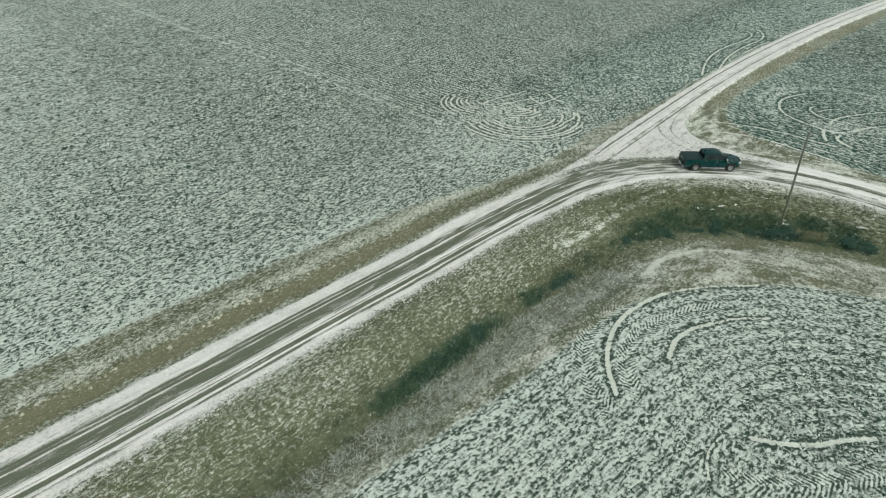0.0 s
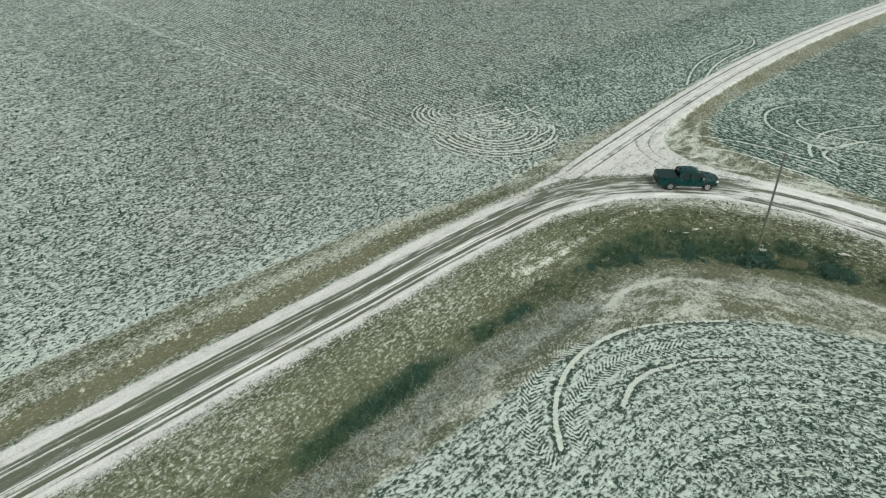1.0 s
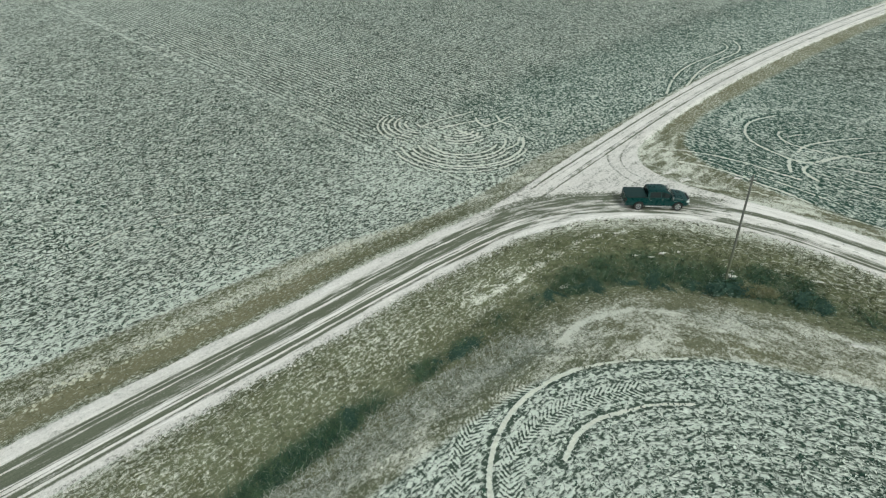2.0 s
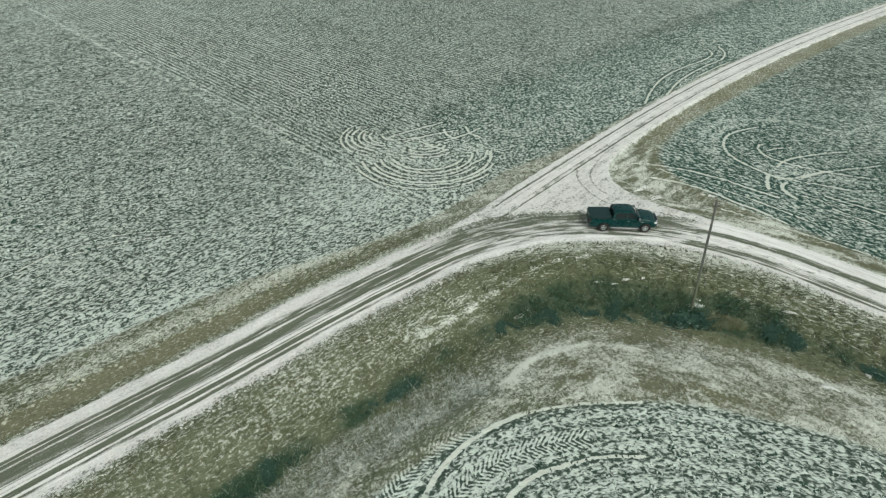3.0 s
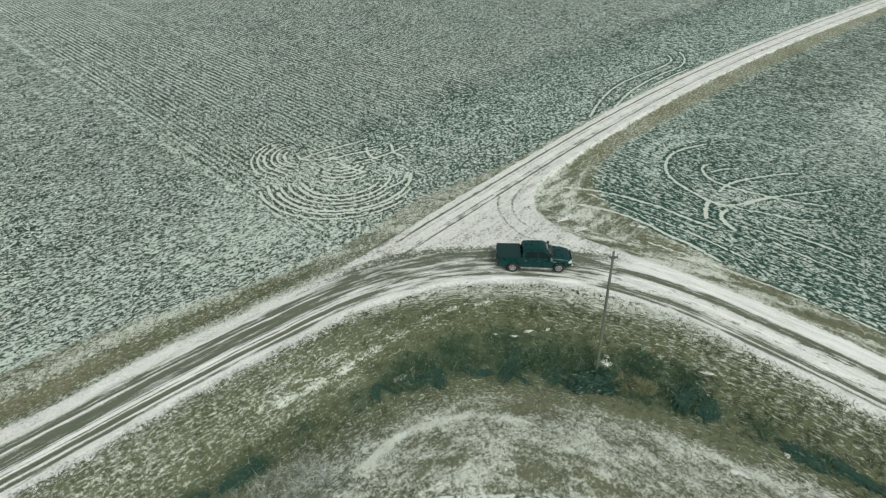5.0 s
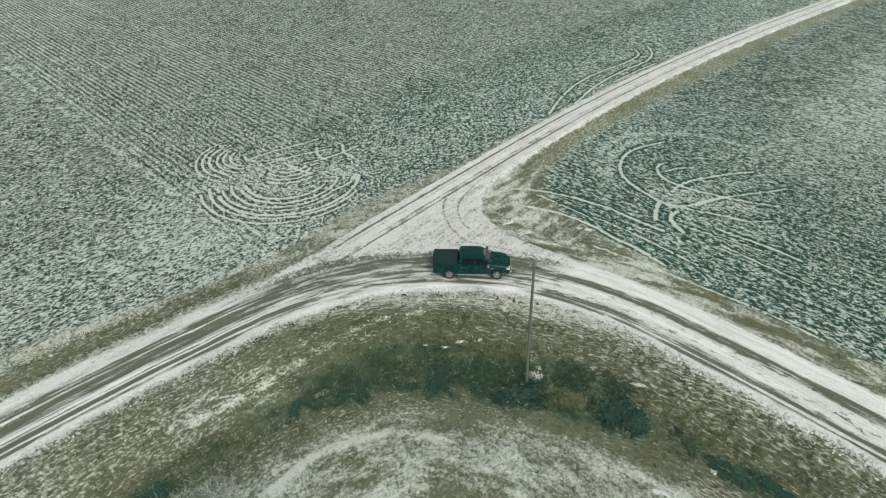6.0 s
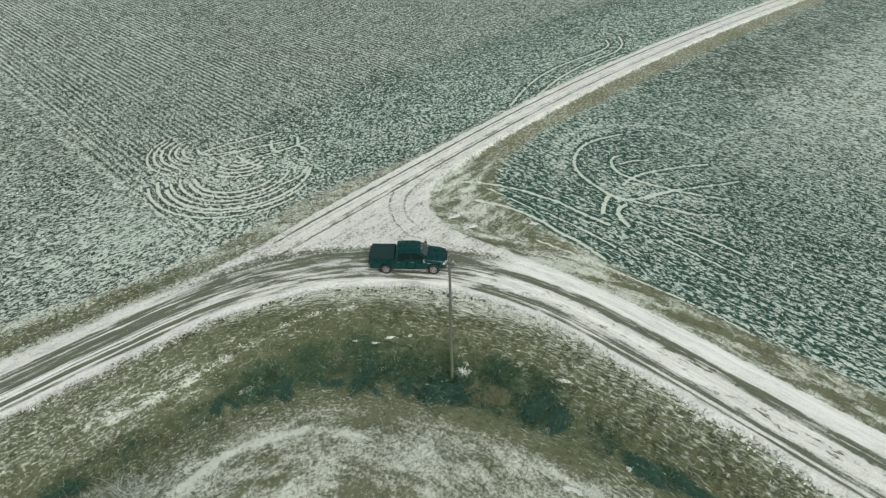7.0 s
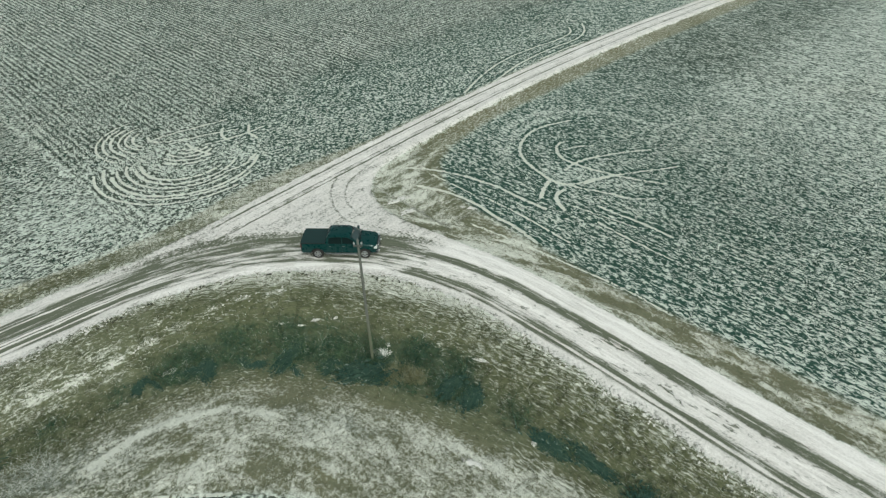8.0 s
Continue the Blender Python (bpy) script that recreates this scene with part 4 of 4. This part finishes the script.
    # wheels
    for ax in AXLES:
        for side in (1, -1):
            c = (ax, side * 0.87, TYRE_R)
            bm = bmesh.new()
            lathe(bm, [(0.24, -0.11), (0.30, -0.135), (0.37, -0.14), (0.415, -0.12), (0.43, -0.06), (0.43, 0.06), (0.415, 0.12), (0.37, 0.14), (0.30, 0.135), (0.24, 0.11)], c)
            wheel = part("wheel", bm, RUBBER, truck, "black tyre on a grey alloy rim", True)
            bm = bmesh.new()
            lathe(bm, [(0.255, side * 0.11), (0.262, side * 0.136), (0.245, side * 0.142), (0.225, side * 0.10), (0.222, side * 0.06)], c)
            lathe(bm, [(0.06, side * 0.06), (0.075, side * 0.125), (0.05, side * 0.138), (0.0001, side * 0.14)], c, steps=14)
            for k in range(5):
                a = 2 * math.pi * (k + 0.25) / 5
                for da in (-0.13, 0.13):
                    p, q = a + da * 0.6, a + da
                    rod(bm, (c[0] + 0.05 * math.cos(p), c[1] + side * 0.12, c[2] + 0.05 * math.sin(p)), (c[0] + 0.24 * math.cos(q), c[1] + side * 0.125, c[2] + 0.24 * math.sin(q)), 0.022, 0.026, 6)
            part("rim", bm, ALLOY, wheel, "grey alloy rim with split spokes", True)
            part("brake_disc", lathe(bmesh.new(), [(0.0001, side * 0.02), (0.21, side * 0.02), (0.21, side * 0.05), (0.0001, side * 0.05)], c), TRIM, wheel)
    return truck


truck = build_truck()
truck.matrix_world = pose(57.8, 21.1, -0.02, 0, 0, -46)


# ---- utility pole ----
def build_pole():
    pole = tagged(new("utility_pole"), "weathered grey wooden utility pole leaning slightly, rooted in the ditch bank", "pole")
    rings = []
    for k in range(15):
        h = 9.3 * k / 14
        r = 0.106 - 0.004 * h
        rings.append([((r + 0.006 * math.sin(3 * a + h)) * math.cos(a), (r + 0.006 * math.sin(3 * a + h)) * math.sin(a), h) for a in np.linspace(0, 2 * math.pi, 14, endpoint=False)])
    part("shaft", loft(bmesh.new(), rings), WOOD, pole, "", True)
    bm = box(bmesh.new(), (-0.26, -0.13, 8.92), (0.26, -0.07, 9.02), 0.01)
    part("crossarm", bm, STEEL, pole, "short steel crossarm")
    for x in (-0.21, 0.21):
        pin = part("pin", rod(bmesh.new(), (x, -0.10, 9.0), (x, -0.10, 9.14), 0.015, sides=8), STEEL, pole)
        part("insulator", lathe(bmesh.new(), [(0.02, 9.08), (0.05, 9.10), (0.055, 9.14), (0.035, 9.16), (0.045, 9.20), (0.02, 9.23)], (x, -0.10, 0), "Z", 12), PORCELAIN, pin, "pale porcelain insulator", True)
    part("pin", rod(bmesh.new(), (0, 0, 9.28), (0, 0, 9.42), 0.018, sides=8), STEEL, pole)
    return pole


pole = build_pole()
lean = Vector((0.37, 0.56, 9.35)).normalized()
side = Vector((0.735, -0.68, 0.0))
side = (side - lean * side.dot(lean)).normalized()
pole.matrix_world = Matrix.Translation((52.82, 11.63, -1.3)) @ Matrix((side, lean.cross(side), lean)).transposed().to_4x4()


# ---- plants that nobody could count: crop leaves and grass blades ----
def leaf_material(name, colours, frosty, frost=(0.62, 0.69, 0.62)):
    g = Mat(name)
    geo = g.n.new("ShaderNodeNewGeometry")
    r = geo.outputs["Random Per Island"]
    n = g.noise(g.place(), 0.9, 2.0)
    tone = g.math("ADD", g.math("MULTIPLY", g.math("FRACT", g.math("MULTIPLY", r, 7.3)), 0.6), g.math("MULTIPLY", g.math("SUBTRACT", g.noise(g.place(), 0.7, 4.0, 0.65), 0.36), 1.5), clamp=True)
    base = g.mix(tone, *colours)
    white = g.step(g.math("ADD", r, g.math("MULTIPLY", g.math("SUBTRACT", n, 0.5), 0.5)), 1.0 - frosty - 0.06, 1.0 - frosty + 0.06)
    return g.set(Base_Color=g.mix(white, base, frost), Roughness=0.7, Specular_IOR_Level=0.2)


CROP = leaf_material("winter_crop_leaf", ((0.013, 0.042, 0.031), (0.048, 0.100, 0.071)), 0.34, (0.72, 0.78, 0.71))
BLADE = leaf_material("dry_verge_grass", ((0.068, 0.082, 0.043), (0.226, 0.228, 0.140)), 0.05, (0.64, 0.64, 0.56))
WEED = leaf_material("dark_ditch_weed", ((0.010, 0.046, 0.038), (0.078, 0.130, 0.090)), 0.012, (0.33, 0.40, 0.36))
TALL = leaf_material("tall_ditch_grass", ((0.012, 0.060, 0.044), (0.122, 0.180, 0.092)), 0.02, (0.42, 0.46, 0.40))
BANK = leaf_material("green_bank_grass", ((0.054, 0.074, 0.037), (0.185, 0.200, 0.108)), 0.05)
REED = leaf_material("pale_reed", ((0.20, 0.225, 0.185), (0.54, 0.57, 0.51)), 0.25, (0.78, 0.80, 0.75))
STRAW = leaf_material("yellow_straw", ((0.17, 0.172, 0.092), (0.38, 0.370, 0.225)), 0.05)

RNG = np.random.default_rng(11)


def mesh_from(name, verts, faces, material):
    me = bpy.data.meshes.new(name)
    me.vertices.add(len(verts))
    me.vertices.foreach_set("co", verts.astype(np.float32).ravel())
    n = faces.shape[1]
    me.loops.add(faces.size)
    me.loops.foreach_set("vertex_index", faces.ravel().astype(np.int32))
    me.polygons.add(len(faces))
    me.polygons.foreach_set("loop_start", np.arange(0, faces.size, n, dtype=np.int32))
    me.update(calc_edges=True)
    me.materials.append(material)
    return new(name, me)


def rosettes(name, x, y, z, leaves, length, material):
    """Low plants of a few bent leaves each."""
    n = len(x) * leaves
    cx, cy, cz = (np.repeat(v, leaves) for v in (x, y, z))
    size = np.repeat(RNG.uniform(0.6, 1.35, len(x)), leaves)
    a = RNG.uniform(0, 2 * np.pi, n)
    ln = length * size * RNG.uniform(0.6, 1.3, n)
    w = ln * RNG.uniform(0.16, 0.30, n)
    up = ln * RNG.uniform(0.15, 0.65, n)
    dx, dy = np.cos(a), np.sin(a)
    base = np.stack([cx, cy, cz - 0.01], 1)
    mid = base + np.stack([dx * ln * 0.55, dy * ln * 0.55, up], 1)
    side = np.stack([-dy * w, dx * w, np.zeros(n)], 1)
    tip = base + np.stack([dx * ln, dy * ln, up * 0.7], 1)
    verts = np.stack([base, mid + side, tip, mid - side], 1).reshape(-1, 3)
    return mesh_from(name, verts, np.arange(4 * n).reshape(-1, 4), material)


def blades(name, x, y, z, count, low, high, width, lean, material):
    """Tufts of thin upright blades."""
    n = len(x) * count
    cx, cy, cz = (np.repeat(v, count) for v in (x, y, z))
    h = np.repeat(RNG.uniform(low, high, len(x)), count) * RNG.uniform(0.6, 1.15, n)
    cx, cy = cx + RNG.normal(0, 0.07, n), cy + RNG.normal(0, 0.07, n)
    a, b = RNG.uniform(0, 2 * np.pi, n), RNG.uniform(0, 2 * np.pi, n)
    t = h * lean * np.abs(RNG.normal(0.7, 0.5, n))
    w = width * RNG.uniform(0.6, 1.4, n)
    base = np.stack([cx, cy, cz - 0.02], 1)
    side = np.stack([np.cos(b) * w, np.sin(b) * w, np.zeros(n)], 1)
    tip = base + np.stack([np.cos(a) * t, np.sin(a) * t, h], 1)
    verts = np.stack([base - side, base + side, tip], 1).reshape(-1, 3)
    return mesh_from(name, verts, np.arange(3 * n).reshape(-1, 3), material)


def sample(count, x0, x1, y0, y1):
    x, y = RNG.uniform(x0, x1, count), RNG.uniform(y0, y1, count)
    z, c, offd, offi, field = relief(x, y)
    return x, y, z, c, offd, field


# crop of the three fields, thinning out with distance from the roads
for count, x0, x1, y0, y1, size in ((12000, 2, 52, -12, 18, 0.17), (30000, -30, 80, 33, 90, 0.18), (24000, 68, 112, -20, 30, 0.16), (14000, 0, 150, 50, 140, 0.30)):
    x, y, z, c, offd, field = sample(count, x0, x1, y0, y1)
    edge = ease(x, x0, x0 + 14) * ease(-x, -x1, -x1 + 14) * ease(-y, -y1, -y1 + 25)
    k = (field > 0.9) & (c["road"] < 0.05) & (RNG.uniform(0, 1, len(x)) < edge) & (mark_distance(x, y, MARKS, 1.2, MARK_SCALE)[0] > 0.3) & (mark_distance(x, y, TREADS, 1.2)[0] > 0.8)
    crop = rosettes("field_crop", x[k], y[k], z[k], 5, size, CROP)
    tagged(crop, "low green winter crop leaves dusted with frost in the field", "crop", kind="stuff")

x, y, z, c, offd, field = sample(110000, -6, 76, -16, 39)
k = (c["grass"] > 0.6) & (RNG.uniform(0, 1, len(x)) < np.where(c["tan"] > 0.3, 0.25, np.where(offd > -1, 0.8, 0.6))) & (mark_distance(x, y, [BANK_TRACK, RIDGE], 1.0)[0] > 0.3)
tagged(blades("verge_grass", x[k], y[k], z[k], 6, 0.08, 0.26, 0.016, 0.9, BLADE), "short dry olive grass with snow on the road verges", "grass", kind="stuff")
x, y, z, c, offd, field = sample(9000, 70, 150, 24, 36)
k = c["grass"] > 0.6
tagged(blades("verge_grass", x[k], y[k], z[k], 4, 0.04, 0.10, 0.022, 1.6, BLADE), "dry olive grass strip along the far dirt road", "grass", kind="stuff")
x, y, z, c, offd, field = sample(90000, 2, 60, -14, 24)
k = (c["ditch"] > 0.27 + 0.6 * RNG.uniform(0, 1, len(x))) & (c["grass"] > 0.5)
tagged(blades("ditch_weeds", x[k], y[k], z[k], 9, 0.14, 0.56, 0.024, 1.4, TALL), "dark green weeds growing along the ditch bottom", "weeds", kind="stuff")
k = (c["moss"] > 0.25) & (RNG.uniform(0, 1, len(x)) < 0.55)
tagged(blades("bank_grass", x[k], y[k], z[k], 7, 0.10, 0.30, 0.017, 1.2, BANK), "mossy green grass on the bank below the bend", "grass", kind="stuff")
lush = 0.5 + 0.5 * np.sin(x * 0.9 + 1.3 * np.sin(y * 1.1)) * np.sin(y * 1.4 + 0.6 * x)
k = (offd < -0.7 - 0.5 * lush) & (offd > -4.3) & (x < 36) & (c["grass"] > 0.5) & (RNG.uniform(0, 1, len(x)) < 0.35 + 0.6 * lush)
tagged(blades("dry_reeds", x[k], y[k], z[k], 7, 0.12, 0.36, 0.012, 1.8, REED), "pale grey dry reeds on the ditch side", "reeds", kind="stuff")


# ---- loose snow clods along the road edges ----
def clods(name, x, y, z, size, material):
    base = np.array([(1, 0, 0), (0, 1, 0), (-1, 0, 0), (0, -1, 0), (0, 0, 0.75), (0.5, 0.5, 0.35), (-0.5, 0.5, 0.35), (-0.5, -0.5, 0.35), (0.5, -0.5, 0.35)])
    tris = np.array([(0, 5, 8), (5, 0, 1), (1, 6, 5), (6, 1, 2), (2, 7, 6), (7, 2, 3), (3, 8, 7), (8, 3, 0), (4, 8, 5), (4, 5, 6), (4, 6, 7), (4, 7, 8)])
    n = len(x)
    s = size * RNG.uniform(0.4, 1.5, n)[:, None, None] * RNG.uniform(0.7, 1.3, (n, 9, 3))
    v = base[None] * s + np.stack([x, y, z - 0.015], 1)[:, None, :]
    f = tris[None] + 9 * np.arange(n)[:, None, None]
    return mesh_from(name, v.reshape(-1, 3), f.reshape(-1, 3), material)


SNOW = simple("old_snow", (0.58, 0.57, 0.54), (0.88, 0.86, 0.82), 9.0, 0.6, bump=0.6)
x, y, z, c, offd, field = sample(240000, -6, 70, -16, 37)
lip = np.exp(-((c["off2"] + 2.80) / 0.32) ** 2) * (0.55 + 0.45 * np.sin(c["s2"] * 3.1) * np.sin(c["s2"] * 1.3))
track, track_s = mark_distance(x, y, [BANK_TRACK], 2.0)
lip = np.maximum(lip, 0.30 * np.exp(-(track / 0.25) ** 2))
k = RNG.uniform(0, 1, len(x)) < lip
tagged(clods("snow_clods", x[k], y[k], z[k], 0.075, SNOW), "loose clods of dirty snow along the road edge", "snow", kind="stuff")


RIME = simple("rimed_tussock", (0.30, 0.30, 0.20), (0.74, 0.73, 0.62), 7.0, 0.8, bump=0.7)
k = (c["off2"] > 4.6) & (c["off2"] < 6.9) & (x < 47) & (c["grass"] > 0.6) & (RNG.uniform(0, 1, len(x)) < 0.13 * np.exp(-((c["off2"] - 5.6) / 0.55) ** 2) * (0.3 + 0.7 * (np.sin(c["s2"] * 1.9) * np.sin(c["s2"] * 0.7) > -0.1)))
tagged(clods("rimed_tussocks", x[k], y[k], z[k], 0.13, RIME), "pale rimed grass tussocks in a line on the verge", "grass", kind="stuff")
SOIL = simple("frozen_soil", (0.030, 0.032, 0.024), (0.085, 0.085, 0.062), 9.0, 0.9, bump=0.5)
k = (RNG.uniform(0, 1, len(x)) < 0.28 * np.exp(-((c["off2"] + 3.05) / 0.25) ** 2)) & (x > 41) & (y > 13) & (np.sin(c["s2"] * 2.1) + np.sin(c["s2"] * 0.83) > -0.2)
tagged(clods("soil_clods", x[k], y[k], z[k], 0.085, SOIL), "dark frozen soil clods thrown up beside the bend", "soil", kind="stuff")


# ---- bushes ----
def build_bush(seed, radius, height):
    rng = random.Random(seed)
    bush = tagged(new("bush"), "low dark green leafy bush in the ditch", "bush", "bushes in the ditch")
    bm = bmesh.new()
    tips = []
    for k in range(16):
        a, lean = rng.uniform(0, 6.28), rng.uniform(0.1, 1.0)
        tip = (radius * lean * math.cos(a), radius * lean * math.sin(a), height * (1.05 - 0.5 * lean * lean) * rng.uniform(0.8, 1.1))
        mid = (tip[0] * 0.4, tip[1] * 0.4, tip[2] * 0.55)
        rod(bm, (0.04 * math.cos(a), 0.04 * math.sin(a), -0.05), mid, 0.018, 0.012, 5)
        rod(bm, mid, tip, 0.012, 0.004, 5)
        tips += [mid, tip]
    part("branchwork", bm, STEM_BARK, bush)
    n = 560
    p = np.array([tips[rng.randrange(len(tips))] for _ in range(n)]) + np.random.default_rng(seed).normal(0, 0.32, (n, 3)) * (1, 1, 0.6)
    p[:, 2] = np.maximum(p[:, 2], 0.03)
    leaves = rosettes("foliage", p[:, 0], p[:, 1], p[:, 2], 4, 0.17, WEED)
    leaves.parent = bush
    n = 170
    a, r = RNG.uniform(0, 6.28, n), 1.15 * radius * np.sqrt(RNG.uniform(0, 1, n))
    stalks = blades("undergrowth", r * np.cos(a), r * np.sin(a), np.zeros(n), 7, 0.5 * height, 1.2 * height, 0.018, 1.1, TALL)
    stalks.parent = bush
    return bush


STEM_BARK = simple("bush_stem_bark", (0.03, 0.035, 0.026), (0.08, 0.08, 0.055), 20.0, 0.85)
kinds = [build_bush(5, 0.85, 0.75), build_bush(8, 0.65, 0.6), build_bush(12, 1.0, 0.6)]
spots = [(54.8, 6.5), (22.8, 21.2), (51.9, 11.1), (55.3, 5.2), (55.9, -0.2), (44.2, 19.2), (41.2, 20.3), (30.1, 21.1), (32.4, 20.8), (17.7, 20.9), (47.0, 17.9), (49.4, 15.9), (56.6, -2.6), (51.0, 13.4), (56.2, -5.8)]
# smaller ones stand between them along the bend
rng = random.Random(21)
for p in smooth([(42.5, 20.0), (45.4, 18.3), (48.6, 15.8), (50.4, 13.6)], 1.9):
    spots.append((p[0] + rng.uniform(-0.7, 0.4), p[1] + rng.uniform(-0.7, 0.4)))
heights = relief(np.array([p[0] for p in spots]), np.array([p[1] for p in spots]))[0]
for i, ((x, y), z) in enumerate(zip(spots, heights)):
    k = 0.45 + 0.3 * (i * 7 % 5) / 4 if i > 14 else 1.12 if i == 0 else 1.45 if i == 4 else 1.3 if i == 2 else 0.62 if x < 50 else 1.0
    m = pose(x, y, z - 0.03, 0, 0, 67 * i) @ Matrix.Diagonal((k * (1.15 if i in (0, 2, 4) else 0.75 + 0.13 * (i * 5 % 7)), k * (0.6 + 0.12 * (i * 3 % 5)), k * (0.42 + 0.08 * (i % 4)), 1))
    if i < 3:
        kinds[i].matrix_world = m
    else:
        copy_thing(kinds[i % 3], m)


# ---- single marks on the ground ----
def straw_tuft(x, y, radius, material=STRAW, label="tuft of tall yellow dry grass in the ditch", name="straw_tuft"):
    z = float(relief(np.array([x]), np.array([y]))[0][0])
    a, r = RNG.uniform(0, 6.28, 90), radius * np.sqrt(RNG.uniform(0, 1, 90))
    ob = blades(name, r * np.cos(a), r * np.sin(a), np.zeros(90), 16, 0.25, 0.70, 0.014, 0.8, material)
    ob.location = (x, y, z)
    return tagged(ob, label, "grass")


straw_tuft(53.3, 9.6, 0.85)
straw_tuft(53.9, 8.6, 0.55)
for x, y in ((52.65, 11.35), (52.45, 11.75), (53.05, 11.3)):
    straw_tuft(x, y, 0.45, TALL, "tuft of tall green grass round the pole's foot", "grass_tuft")


def snow_patch(x, y, rx, ry, h, turn):
    bm = bmesh.new()
    bmesh.ops.create_icosphere(bm, subdivisions=4, radius=1.0)
    for v in bm.verts:
        k = 1 + 0.7 * noise.noise(v.co * 1.8 + Vector((x, y, 0))) + 0.45 * noise.noise(v.co * 5 + Vector((y, x, 0)))
        v.co = Vector((v.co.x * rx * k, v.co.y * ry * k, v.co.z * h * k))
    ob = part("snow_patch", bm, SNOW, None, "", True)
    z = float(relief(np.array([x]), np.array([y]))[0][0])
    ob.matrix_world = pose(x, y, z, 0, 0, turn)
    return tagged(ob, "small heap of old snow lying in the grass", "snow")


for spot in ((53.75, 11.7, 0.72, 0.45, 0.15, 30), (43.3, 20.2, 0.6, 0.22, 0.05, 165), (57.4, 6.4, 0.45, 0.13, 0.05, 115), (66.0, 23.9, 1.0, 0.26, 0.05, -12), (65.3, 21.9, 0.7, 0.26, 0.05, -10), (69.3, 18.6, 0.6, 0.2, 0.04, -60), (51.8, 1.9, 0.5, 0.2, 0.06, 110), (50.3, 15.6, 0.35, 0.2, 0.05, 120), (54.35, 11.9, 0.24, 0.14, 0.04, 70), (53.5, 12.15, 0.2, 0.16, 0.04, 10), (55.35, 0.5, 0.2, 0.14, 0.05, 40), (50.5, 18.35, 0.32, 0.13, 0.04, 150), (51.2, 17.4, 0.24, 0.12, 0.04, 140), (52.15, 16.9, 0.30, 0.12, 0.07, -30), (53.2, 16.0, 0.18, 0.10, 0.05, 10)):
    snow_patch(*spot)
